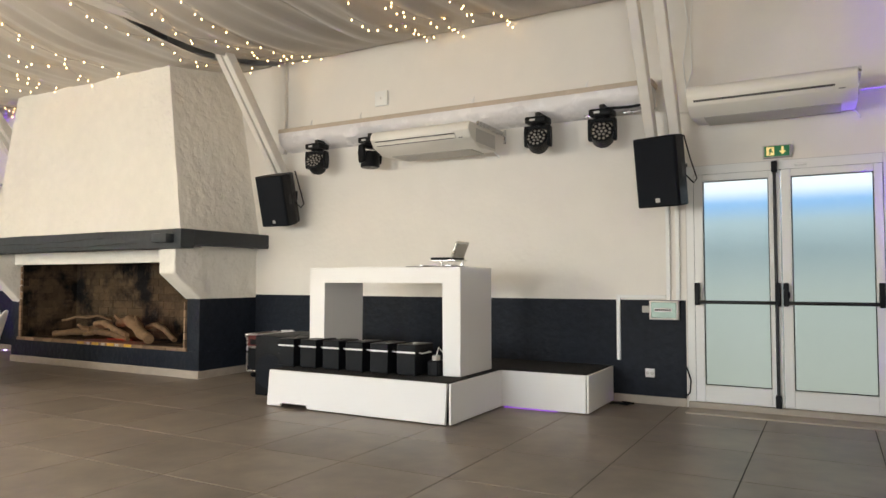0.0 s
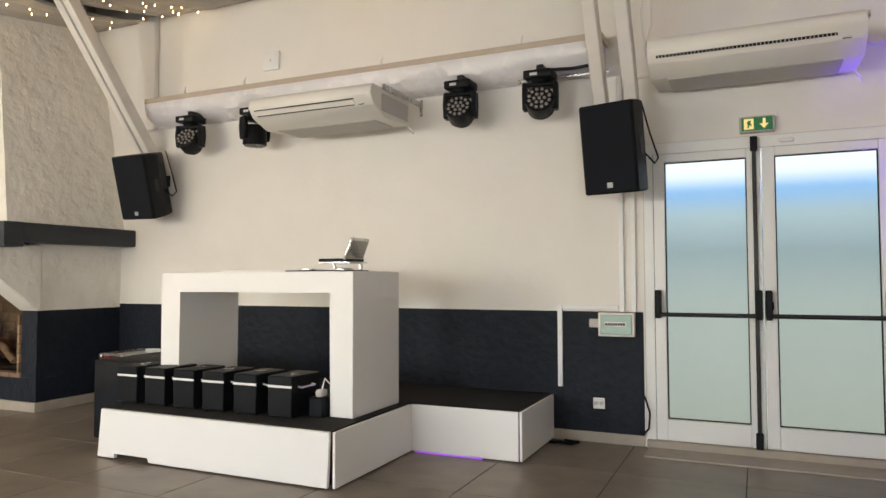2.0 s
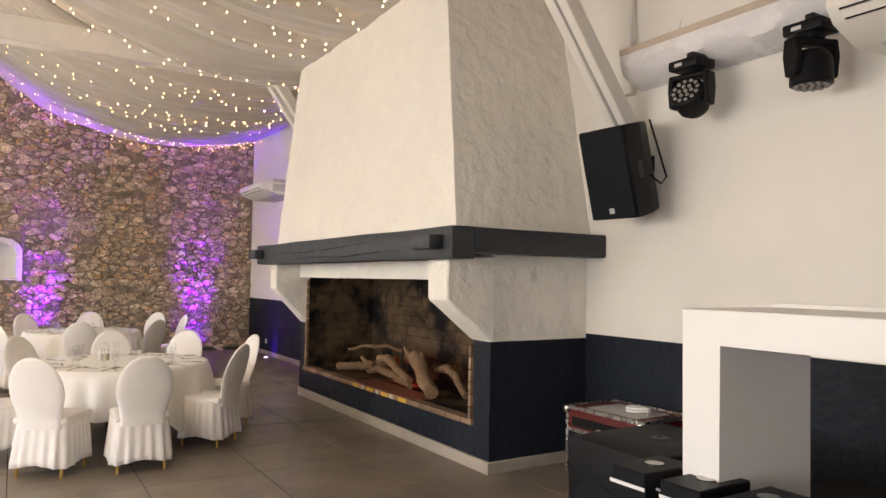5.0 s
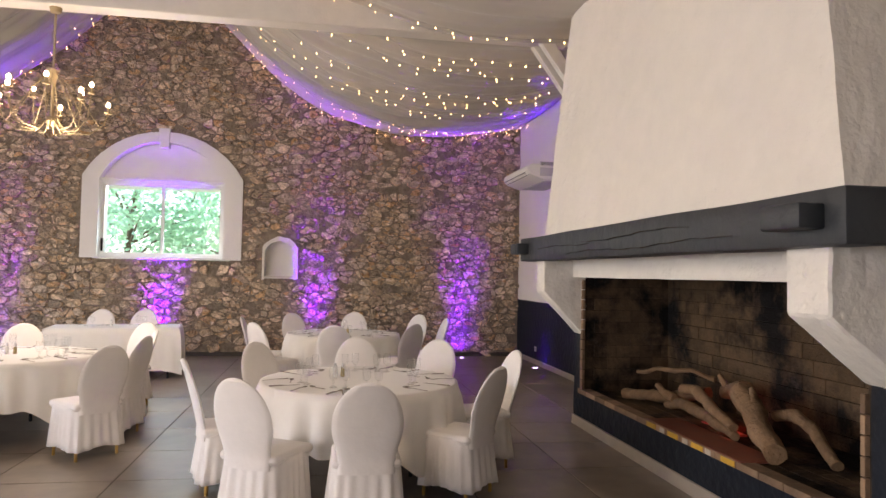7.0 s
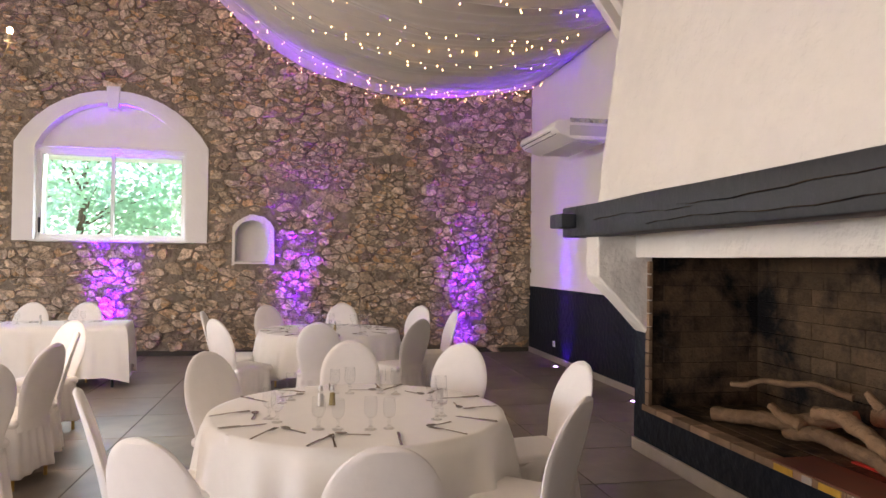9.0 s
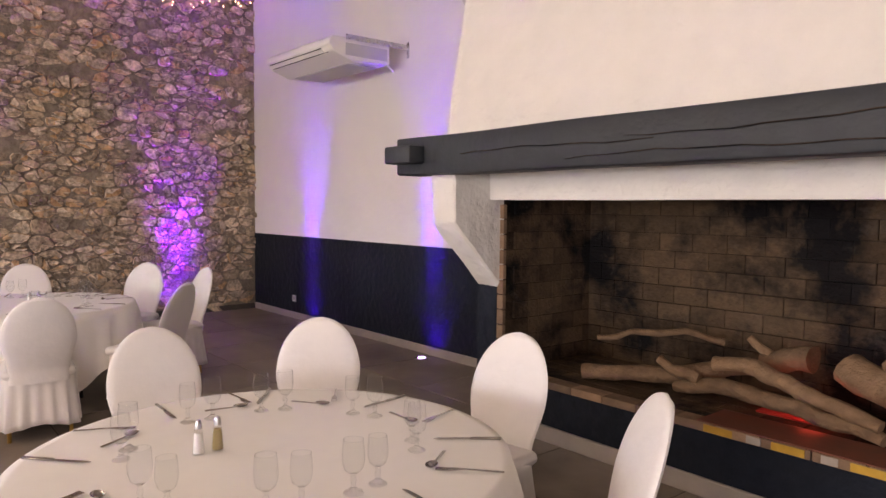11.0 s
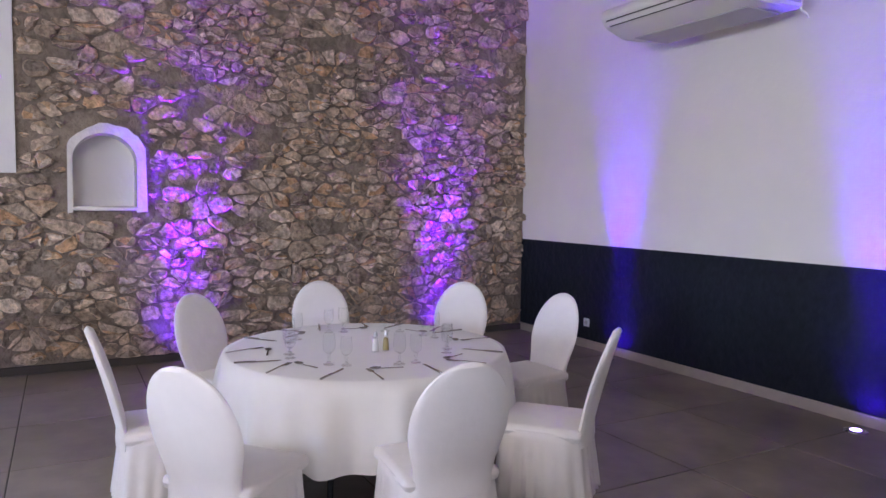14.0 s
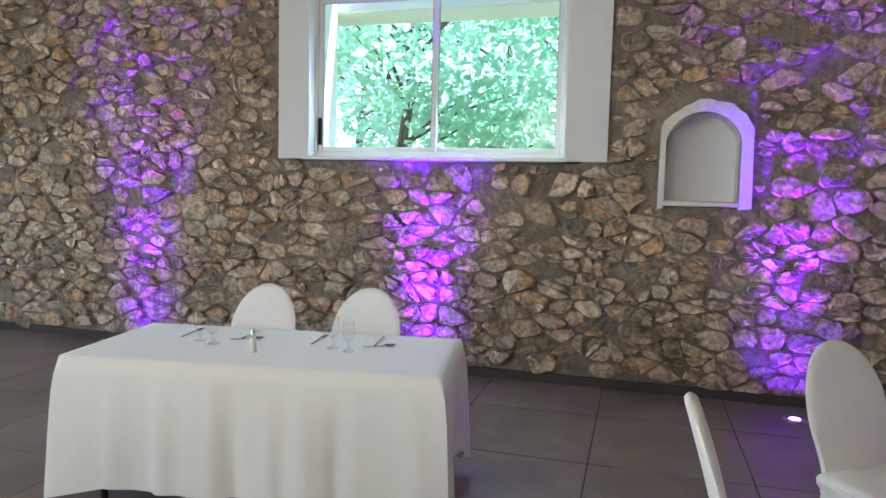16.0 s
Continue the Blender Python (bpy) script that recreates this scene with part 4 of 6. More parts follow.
def spark_machine(x):
    t = thing("effect_machine", (x, -1.64, STAGE_Z), "black box effect machine with white stripe on stage", "effect machine", "row of effect machines")
    w, z0, z1 = 0.205, STAGE_Z + 0.012, STAGE_Z + 0.29
    part("body", box(x - w / 2, x + w / 2, -1.80, -1.46, z0, z1, 0.006), BLACK_PLASTIC, t)
    part("stripe", box(x - w / 2 - 0.001, x + w / 2 + 0.001, -1.803, -1.80, z0 + 0.20, z0 + 0.216), PAPER, t, "white stripe", smooth=False)
    part("nozzle", lathe([(0.045, 0), (0.045, 0.006), (0.03, 0.008), (0.0, 0.004)], 16, None, (x, -1.62, z1)), DARK_STEEL, t)
    for dx in (-0.08, 0.08):
        for dy in (-1.77, -1.49):
            part("foot", lathe([(0.015, 0), (0.015, 0.013)], 8, None, (x + dx, dy, STAGE_Z)), BLACK_PLASTIC, t)
    s = x + w / 2
    part("handle", tube([(s, -1.72, z1 - 0.075), (s + 0.03, -1.72, z1 - 0.08), (s + 0.03, -1.56, z1 - 0.08), (s, -1.56, z1 - 0.075)], 0.0075, 8), CHROME, t, "chrome handle")


for x in (12.175, 12.465, 12.755, 13.04, 13.335, 13.64):
    spark_machine(x)


def subwoofer():
    t = thing("subwoofer", (11.78, -1.12, 0), "large black subwoofer cabinet beside the stage", "loudspeaker")
    bm = box(11.50, 12.10, -1.55, -0.80, 0.0, 0.66, 0.012, seg=2)
    part("cabinet", bm, BLACK_PLASTIC, t)
    ring = [(11.72 + 0.2 * math.cos(a), 0.26 + 0.2 * math.sin(a)) for a in [i * math.pi / 10 for i in range(20)]]
    part("port", prism(ring, -1.555, -1.54, "y"), BLACK_GRILLE, t, "round black port")
    part("pole_socket", lathe([(0.05, 0), (0.05, 0.006), (0.018, 0.008), (0.018, 0.0)], 16, None, (11.80, -1.15, 0.66)), BLACK_METAL, t)


subwoofer()


def flight_case():
    t = thing("flight_case", (10.76, -0.34, 0), "red flight case with steel corners on castors", "flight case")
    x0, x1, y0, y1, z0, z1 = 10.42, 11.15, -0.58, -0.08, 0.09, 0.565
    # shadow on the lower body is put into its black colour
    part("panel", box(x0, x1, y0, y1, z0, 0.40, 0.004), BLACK_PLASTIC, t, "case body coloured black for the shadow on it")
    part("lid", box(x0, x1, y0, y1, 0.402, z1, 0.004), RED_CASE, t, "dark red laminate lid")
    part("lid_band", box(x0 + 0.05, x1 - 0.05, y0 - 0.004, y0 - 0.001, 0.43, 0.50, 0.001), BLACK_PLASTIC, t, "black band on lid", smooth=False)
    part("lid_plate", box(x0 + 0.12, x1 - 0.12, y0 + 0.08, y1 - 0.08, z1, z1 + 0.004, 0.001), LABEL_GREY, t, "worn grey top plate")
    for z in (z0, 0.40, z1):
        bm = bmesh.new()
        for y in (y0, y1):
            box(x0 - 0.006, x1 + 0.006, y - 0.006, y + 0.006, z - 0.014, z + 0.014, 0.002, bm=bm)
        for x in (x0, x1):
            box(x - 0.006, x + 0.006, y0, y1, z - 0.014, z + 0.014, 0.002, bm=bm)
        part("edge_profile", bm, STEEL, t, "aluminium edge profile")
    for x in (x0, x1):
        for y in (y0, y1):
            part("corner_profile", box(x - 0.012, x + 0.012, y - 0.012, y + 0.012, z0, z1, 0.003), STEEL, t)
            part("ball_corner", box(x - 0.03, x + 0.03, y - 0.03, y + 0.03, z1 - 0.045, z1 + 0.012, 0.018, seg=3), STEEL, t, "steel ball corner")
            cx, cy = (x + 0.06 if x == x0 else x - 0.06), (y + 0.06 if y == y0 else y - 0.06)
            part("castor", moved(lathe([(0.0, -0.015), (0.042, -0.015), (0.045, 0), (0.042, 0.015), (0, 0.015)], 14), Matrix.Translation((cx, cy, 0.045)) @ Matrix.Rotation(radians(90), 4, "Y")), BLACK_PLASTIC, t)
    part("recessed_panel", box(x0 - 0.008, x0 - 0.003, -0.55, -0.3, 0.15, 0.37, 0.002), BLACK_METAL, t, "black perforated plate")
    part("latch", box(x0 + 0.3, x0 + 0.42, y0 - 0.012, y0 - 0.004, 0.36, 0.45, 0.003), STEEL, t)


flight_case()
cloth_on_case = thing("cable_coil", (10.9, -0.35, 0.569), "coiled white cable lying on the flight case", "cable")
part("coil", tube([(10.9 + 0.09 * math.cos(a * 0.5) + 0.01 * math.sin(a), -0.35 + 0.07 * math.sin(a * 0.5), 0.579 + 0.0016 * a) for a in range(26)], 0.009, 6), PVC, cloth_on_case)


def laptop_gear():
    c = thing("dj_controller", (13.72, -1.28, 1.37), "black controller with silver trim on the counter", "dj controller")
    part("body", box(13.42, 13.96, -1.46, -1.12, 1.368, 1.412, 0.006), BLACK_PLASTIC, c)
    for x in (13.52, 13.84):
        part("jog_wheel", lathe([(0.075, 0), (0.075, 0.012), (0.06, 0.016), (0, 0.016)], 20, None, (x, -1.29, 1.412)), STEEL, c, "silver jog wheel")
    for i in range(5):
        part("fader", box(13.645 + i * 0.018, 13.653 + i * 0.018, -1.38, -1.36, 1.412, 1.422), LABEL_GREY, c)
    s = thing("laptop_stand", (13.78, -1.2, 1.412), "small silver laptop stand on the controller", "laptop stand")
    bm = box(13.62, 13.90, -1.30, -1.04, 1.466, 1.478, 0.003)
    part("plate", bm, STEEL, s)
    for x in (13.64, 13.88):
        part("leg", box(x - 0.008, x + 0.008, -1.12, -1.09, 1.412, 1.466, 0.002), STEEL, s)
    k = thing("case_lid", (13.87, -1.2, 1.478), "open silver case with raised lid on the stand", "case")
    part("base", box(13.63, 13.88, -1.32, -1.06, 1.478, 1.502, 0.004), BLACK_PLASTIC, k)
    lid = box(0, 0.022, -0.13, 0.13, 0, 0.18, 0.008, seg=2)
    moved(lid, Matrix.Translation((13.855, -1.2, 1.495)) @ Matrix.Rotation(radians(22), 4, "Y"))
    lid_ob = part("lid", lid, STEEL, k, "raised aluminium lid")
    part("lid_face", moved(box(0.0225, 0.0255, -0.112, 0.112, 0.018, 0.160), Matrix.Translation((13.855, -1.2, 1.495)) @ Matrix.Rotation(radians(22), 4, "Y")), DARK_STEEL, lid_ob, "dark face of the lid inside its silver edge", smooth=False)
    cb = thing("cable", (13.72, -1.05, 1.37), "black audio cables loose on the counter", "cable")
    for n in range(3):
        part("lead", tube([(13.40 + 0.06 * i + 0.02 * n, -1.10 + 0.03 * math.sin(i + n), 1.372 + 0.012 + 0.018 * abs(math.sin(i * 0.9 + n))) for i in range(9)], 0.006, 6), BLACK_PLASTIC, cb)


laptop_gear()
adaptor = thing("power_adaptor", (13.87, -1.45, STAGE_Z), "black power supply with grey plug on stage", "power supply")
part("case", box(13.80, 13.915, -1.68, -1.5, STAGE_Z, STAGE_Z + 0.14, 0.01), BLACK_PLASTIC, adaptor)
part("plug", box(13.84, 13.895, -1.66, -1.58, STAGE_Z + 0.14, STAGE_Z + 0.19, 0.012, seg=2), AC_GREY, adaptor, "grey plug")
part("lead", tube([(13.86, -1.6, STAGE_Z + 0.19), (13.87, -1.58, STAGE_Z + 0.26), (13.89, -1.52, STAGE_Z + 0.2), (13.90, -1.47, STAGE_Z + 0.02)], 0.006, 6), PVC, adaptor)


# ---------------------------------------------------------------- fixtures on the long wall
def lighting_shelf():
    t = thing("wall_shelf", (13.0, -0.14, 3.16), "long shelf wrapped in white plastic sheet", "shelf")
    part("board", box(10.62, 15.60, -0.262, -0.001, 3.262, 3.315, 0.004), mat("beige_painted_board", (0.50, 0.42, 0.33), 0.6, var=0.12, scale=9), t, "beige board edge above the sheeting")
    bm = prism([(-0.003, 3.261), (-0.262, 3.261), (-0.268, 3.20), (-0.235, 3.13), (-0.12, 3.06), (-0.003, 3.03)], 10.63, 15.58, "x")
    for i in range(1, 110):
        c = 10.63 + 4.95 * i / 110
        bmesh.ops.bisect_plane(bm, geom=bm.verts[:] + bm.edges[:] + bm.faces[:], plane_co=(c, 0, 0), plane_no=(1, 0, 0))
    for v in bm.verts:
        if v.co.y < -0.1 and v.co.z < 3.25:
            q = Vector((v.co.x * 5, v.co.y * 9, v.co.z * 9))
            sag = 0.035 * max(0, math.sin(v.co.x * 4.4)) ** 3
            v.co += Vector((0, noise.noise(q) * 0.022, noise.noise(q + Vector((5, 2, 1))) * 0.016 - sag))
    part("sheeting", bm, mat("white_plastic_sheet", (0.74, 0.72, 0.72), 0.26, var=0.05, bump=0.5, bump_scale=16), t, "creased white plastic sheeting")
    for x in (11.15, 11.95, 13.55, 14.9):
        part("sheet_knot", tube([(x, -0.20, 3.31), (x + 0.01, -0.225, 3.36), (x + 0.03, -0.22, 3.40)], 0, 6, taper=[0.02, 0.012, 0.004]), WHITE_PLAIN, t, "knotted end of the sheet")
    part("rail", tube([(14.85, -0.11, 3.032), (15.62, -0.11, 3.032)], 0.020, 10), STEEL, t, "round steel rail")
    part("lead", tube([(14.95, -0.20, 3.05), (15.15, -0.21, 3.075), (15.35, -0.20, 3.065), (15.56, -0.19, 3.08)], 0.014, 6), BLACK_PLASTIC, t, "black cables along the rail")


lighting_shelf()


def air_conditioner(x0, x1, z0, z1, depth, label, gap=0.03, wide_slot=False):
    t = thing("air_conditioner", ((x0 + x1) / 2, -depth / 2, z0), label, "air conditioner", "wall air conditioners")
    h = z1 - z0
    prof = [(-gap, z0 + 0.02), (-depth * 0.72, z0), (-depth * 0.93, z0 + h * 0.30), (-depth, z0 + h * 0.62), (-depth * 0.985, z0 + h * 0.86), (-depth * 0.95, z1), (-gap, z1)]
    part("casing", prism(prof, x0, x1, "x", 0.008), AC_WHITE, t)
    a, b = Vector((0, -depth * 0.93, z0 + h * 0.30)), Vector((0, -depth, z0 + h * 0.62))
    n = Vector((0, -(b - a).z, (b - a).y)).normalized()
    if n.y > 0:
        n = -n

    def strip(u0, u1, xa, xb, out, material, name, lab=""):
        bm = bmesh.new()
        p, q = a.lerp(b, u0) + n * 0.001, a.lerp(b, u1) + n * 0.001
        vs = []
        for x in (xa, xb):
            for s in (p, q):
                for o in (0, out):
                    vs.append(bm.verts.new((x, s.y + n.y * o, s.z + n.z * o)))
        for f in ((0, 1, 3, 2), (4, 6, 7, 5), (0, 4, 5, 1), (2, 3, 7, 6), (0, 2, 6, 4), (1, 5, 7, 3)):
            bm.faces.new([vs[i] for i in f])
        part(name, bm, material, t, lab, smooth=False)
    if wide_slot:
        strip(0.40, 0.60, x0 + 0.06, x1 - 0.17, 0.004, BLACK_PLASTIC, "outlet_slot", "dark outlet slot with fins")
        for k in range(46):
            xf = x0 + 0.075 + (x1 - x0 - 0.26) * k / 45
            strip(0.41, 0.59, xf, xf + 0.006, 0.010, AC_GREY, "fin")
    else:
        strip(0.12, 0.20, x0 + 0.07, x1 - 0.18, 0.006, BLACK_PLASTIC, "outlet_slot", "dark outlet slot")
        strip(0.22, 0.62, x0 + 0.06, x1 - 0.17, 0.010, AC_WHITE, "louvre")
        strip(0.66, 0.73, x0 + 0.06, x1 - 0.17, 0.006, BLACK_PLASTIC, "outlet_slot", "dark outlet slot")
    strip(0.12, 0.17, x1 - 0.14, x1 - 0.09, 0.005, BLACK_PLASTIC, "display")
    part("intake", box(x0 + 0.12, x1 - 0.12, -depth * 0.7, -gap - 0.07, z0 - 0.006, z0 + 0.004, 0.002), AC_GREY, t, "grey intake grille")
    for xk in (x1 + 0.006, x0 - 0.024):
        part("bracket", box(xk, xk + 0.026, -depth * 0.80, -0.001, z1 - 0.02, z1 + 0.025, 0.002), STEEL, t, "steel bracket")
        part("bracket_plate", box(xk - 0.004, xk + 0.024, -0.012, -0.001, z1 - 0.10, z1 + 0.06, 0.002), STEEL, t)
    part("side_cover", box(x1 - 0.002, x1 + 0.004, -depth * 0.8, -gap - 0.03, z0 + 0.05, z1 - 0.05, 0.002), AC_GREY, t)
    part("drain_pipe", tube([(x1 - 0.02, -gap - 0.03, z0 + 0.03), (x1 + 0.03, -gap, z0 - 0.03), (x1 + 0.03, -gap + 0.02, z0 - 0.05)], 0.009, 6), PVC, t)


air_conditioner(12.60, 13.85, 2.705, 2.955, 0.92, "ivory air conditioner under the wrapped shelf", 0.22)
air_conditioner(16.0, 17.37, 2.81, 3.07, 0.68, "ivory air conditioner above the double door", wide_slot=True)
air_conditioner(2.30, 3.60, 2.835, 3.05, 0.91, "ivory air conditioner tinted purple near the gable", 0.22)


def moving_head(x, yaw, tilt, label):
    t = thing("moving_head_light", (x, -0.34, 2.68), label, "stage light", "moving head lights")
    o = Vector((x, -0.30, 2.99))
    base = box(-0.12, 0.12, -0.10, 0.10, -0.02, 0.05, 0.015, seg=2)
    part("base", moved(base, Matrix.Translation(o)), BLACK_PLASTIC, t)
    part("label_plate", moved(box(-0.06, 0.0, -0.103, -0.10, 0.0, 0.022), Matrix.Translation(o)), LABEL_GREY, t, smooth=False)
    part("hook", moved(box(-0.03, 0.03, -0.02, 0.17, 0.05, 0.11, 0.008), Matrix.Translation(o)), BLACK_METAL, t)
    m = Matrix.Translation(o) @ Matrix.Rotation(radians(yaw), 4, "Z")
    part("yoke_hub", moved(lathe([(0.07, -0.05), (0.085, -0.02), (0.0, -0.02)], 16), m), BLACK_PLASTIC, t)
    for s in (-1, 1):
        arm = prism([(-0.05, -0.045), (0.05, -0.045), (0.065, -0.15), (0.045, -0.27), (-0.045, -0.27), (-0.065, -0.15)], s * 0.125 - 0.02, s * 0.125 + 0.02, "x", 0.008)
        part("yoke_arm", moved(arm, m), BLACK_PLASTIC, t)
    part("yoke_bridge", moved(box(-0.145, 0.145, -0.05, 0.05, -0.085, -0.045, 0.01), m), BLACK_PLASTIC, t)
    hm = m @ Matrix.Translation((0, 0, -0.22)) @ Matrix.Rotation(radians(tilt), 4, "X")
    head = lathe([(0.0, -0.10), (0.085, -0.10), (0.115, -0.05), (0.118, 0.09), (0.106, 0.10), (0.0, 0.095)], 22)
    h = part("head", moved(head, hm), BLACK_PLASTIC, t)
    spots = [(0, 0)] + [(0.042 * math.cos(i * math.pi / 3), 0.042 * math.sin(i * math.pi / 3)) for i in range(6)] + \
            [(0.084 * math.cos(i * math.pi / 6 + 0.26), 0.084 * math.sin(i * math.pi / 6 + 0.26)) for i in range(12)]
    for u, v in spots:
        part("lens", moved(lathe([(0.0145, 0.094), (0.0145, 0.104), (0.010, 0.109), (0, 0.110)], 10, None, (u, v, 0)), hm), LENS, h)


moving_head(11.33, 12, 62, "black moving head light with round led lenses")
moving_head(12.17, 70, 180, "black moving head light turned down")
moving_head(14.39, 8, 66, "black moving head light with led lenses facing out")
moving_head(15.10, 10, 72, "black moving head light hanging beside the truss")


def wall_speaker(at, yaw, pitch, label):
    t = thing("loudspeaker", at, label, "loudspeaker", "wall loudspeakers")
    m = Matrix.Rotation(radians(yaw), 4, "Z") @ Matrix.Rotation(radians(pitch), 4, "X")
    mm = Matrix.Translation(at) @ m
    w, h = 0.215, 0.335
    out = [(-w, -0.20), (w, -0.20), (w, -0.02), (0.12, 0.19), (-0.12, 0.19), (-w, -0.02)]
    part("cabinet", moved(prism(out, -h, h, "z", 0.012), mm), BLACK_PLASTIC, t)
    part("grille", moved(box(-w + 0.014, w - 0.014, -0.212, -0.2, -h + 0.014, h - 0.014, 0.006), mm), BLACK_GRILLE, t, "black steel grille")
    part("badge", moved(box(-0.022, 0.022, -0.216, -0.211, -h + 0.045, -h + 0.085, 0.002), mm), LABEL_GREY, t, "small grey badge", )
    part("handle_cup", moved(box(w - 0.002, w + 0.004, -0.12, -0.06, -0.06, 0.06, 0.002), mm), BLACK_METAL, t)
    part("mount", moved(box(-0.03, 0.03, 0.18, 0.46, -0.06, 0.06, 0.006), mm), BLACK_METAL, t, "black wall mount")
    part("lead", moved(tube([(w - 0.04, 0.05, -0.05), (w + 0.015, 0.10, -0.14), (w + 0.02, 0.17, -0.10), (w - 0.06, 0.24, 0.10), (w - 0.12, 0.27, 0.34)], 0.007, 6), mm), BLACK_PLASTIC, t)


wall_speaker((10.745, -0.33, 2.353), 5, 15, "black loudspeaker tilted down beside the fireplace")
wall_speaker((15.75, -0.42, 2.335), -14, 9, "black loudspeaker tilted down beside the door")


def small_fixtures():
    s = thing("junction_box", (12.15, -0.02, 3.6), "square white junction box on the wall", "junction box")
    part("cover", box(12.05, 12.245, -0.035, -0.001, 3.51, 3.70, 0.008, seg=2), PVC, s)
    part("screw", box(12.14, 12.152, -0.038, -0.035, 3.59, 3.625, 0.001), AC_GREY, s)
    e = thing("exit_sign", (16.71, -0.05, 2.44), "green lit emergency exit sign above the door", "exit sign")
    part("case", box(16.59, 16.835, -0.06, -0.001, 2.445, 2.565, 0.006), AC_GREY, e)
    part("panel", box(16.605, 16.82, -0.064, -0.06, 2.455, 2.555), GREEN, e, "green panel", smooth=False)
    part("running_figure", box(16.622, 16.69, -0.067, -0.064, 2.466, 2.546), SIGN_LIT, e, "lit square field", smooth=False)
    bm = prism([(16.645, 2.475), (16.655, 2.475), (16.662, 2.5), (16.672, 2.49), (16.68, 2.493), (16.668, 2.515), (16.672, 2.532), (16.655, 2.53), (16.642, 2.515), (16.65, 2.5)], -0.069, -0.067, "y")
    part("pictogram", bm, GREEN, e, smooth=False)
    part("arrow", prism([(16.752, 2.545), (16.772, 2.545), (16.772, 2.505), (16.793, 2.505), (16.762, 2.468), (16.731, 2.505), (16.752, 2.505)], -0.067, -0.064, "y"), SIGN_LIT, e, "lit down arrow", smooth=False)
    part("cable", tube([(16.85, -0.01, 2.60), (16.85, -0.012, 2.50), (16.835, -0.03, 2.47)], 0.005, 6), PVC, e)
    f = thing("fuse_box", (15.64, -0.06, 0.875), "small consumer unit with pale green cover", "fuse box")
    part("case", box(15.50, 15.79, -0.07, -0.007, 0.872, 1.065, 0.008, seg=2), AC_WHITE, f)
    part("cover", box(15.52, 15.77, -0.082, -0.07, 0.89, 1.048, 0.006), METER, f, "translucent pale green cover")
    part("breaker_row", box(15.555, 15.73, -0.086, -0.082, 0.955, 0.99, 0.002), PAPER, f)
    for i in range(8):
        part("breaker", box(15.562 + i * 0.02, 15.576 + i * 0.02, -0.089, -0.086, 0.962, 0.982), INK, f, smooth=False)
    g = thing("junction_box", (15.47, -0.02, 0.95), "small grey connection box beside the fuse box", "junction box")
    part("cover", box(15.42, 15.497, -0.04, -0.007, 0.94, 1.01, 0.005), AC_GREY, g)
    so = thing("power_socket", (15.486, -0.01, 0.28), "white double power socket on dark dado", "socket")
    part("plate", box(15.44, 15.535, -0.018, -0.006, 0.275, 0.365, 0.005), PVC, so)
    for x in (15.465, 15.51):
        part("outlet", moved(lathe([(0.016, 0), (0.016, 0.003), (0.012, 0.003), (0.010, -0.002), (0, -0.002)], 12), Matrix.Translation((x, -0.018, 0.32)) @ Matrix.Rotation(radians(90), 4, "X")), AC_GREY, so)
    s3 = thing("power_socket", (1.19, -0.01, 0.22), "white power socket on dark dado near gable", "socket")
    part("plate", box(1.145, 1.235, -0.018, -0.006, 0.22, 0.305, 0.005), PVC, s3)
    part("outlet", moved(lathe([(0.022, 0), (0.022, 0.003), (0.018, 0.003), (0.016, -0.002), (0, -0.002)], 12), Matrix.Translation((1.19, -0.018, 0.262)) @ Matrix.Rotation(radians(90), 4, "X")), AC_GREY, s3)
    for name, b in (("cable_trunking", (15.15, 15.19, 0.44, 1.12)), ("cable_trunking", (15.19, 15.66, 1.085, 1.12)), ("cable_trunking", (15.665, 15.705, 1.07, 3.0)), ("cable_trunking", (15.76, 15.80, 1.07, 2.4))):
        c = thing(name, ((b[0] + b[1]) / 2, -0.01, b[2]), "white plastic cable trunking on the wall", "cable trunking")
        part("channel", box(b[0], b[1], -0.028, -0.001, b[2], b[3], 0.003), PVC, c)
    c = thing("cable", (15.9, -0.08, 0), "black cable hanging in a loop by the door", "cable")
    part("lead", tube([(15.83, -0.02, 0.42), (15.86, -0.05, 0.40), (15.90, -0.07, 0.28), (15.89, -0.07, 0.16), (15.84, -0.05, 0.10), (15.82, -0.03, 0.12)], 0.008, 6), BLACK_PLASTIC, c)
    c2 = thing("cable", (15.3, -0.12, 0), "short black cables lying by the stage", "cable")
    part("lead", tube([(15.12, -0.2, 0.012), (15.2, -0.16, 0.012), (15.3, -0.2, 0.012), (15.34, -0.12, 0.012), (15.22, -0.09, 0.012)], 0.012, 6), BLACK_PLASTIC, c2)
    c3 = thing("cable", (15.8, -0.05, 3.2), "thin white cables hanging by the truss", "cable")
    part("lead", tube([(15.86, -0.03, 4.3), (15.92, -0.02, 3.9), (15.86, -0.02, 3.5), (15.90, -0.02, 3.15)], 0.006, 5), PVC, c3)
    part("lead", tube([(15.98, -0.03, 4.3), (15.93, -0.02, 3.8), (15.95, -0.02, 3.4), (15.88, -0.02, 3.2)], 0.005, 5), PVC, c3)
    tr = thing("wall_pipe", (16.9, -0.01, 2.98), "thin painted pipe run along the wall", "pipe")
    part("run", tube([(15.75, -0.012, 2.98), (16.0, -0.012, 2.98)], 0.012, 6), WHITE_WALL, tr)
    part("run", tube([(17.4, -0.012, 3.02), (18.1, -0.012, 3.05)], 0.012, 6), WHITE_WALL, tr)
    # safety notices and extinguisher
    p = thing("safety_notice", (17.99, -0.01, 1.34), "white safety notice with red header", "sign")
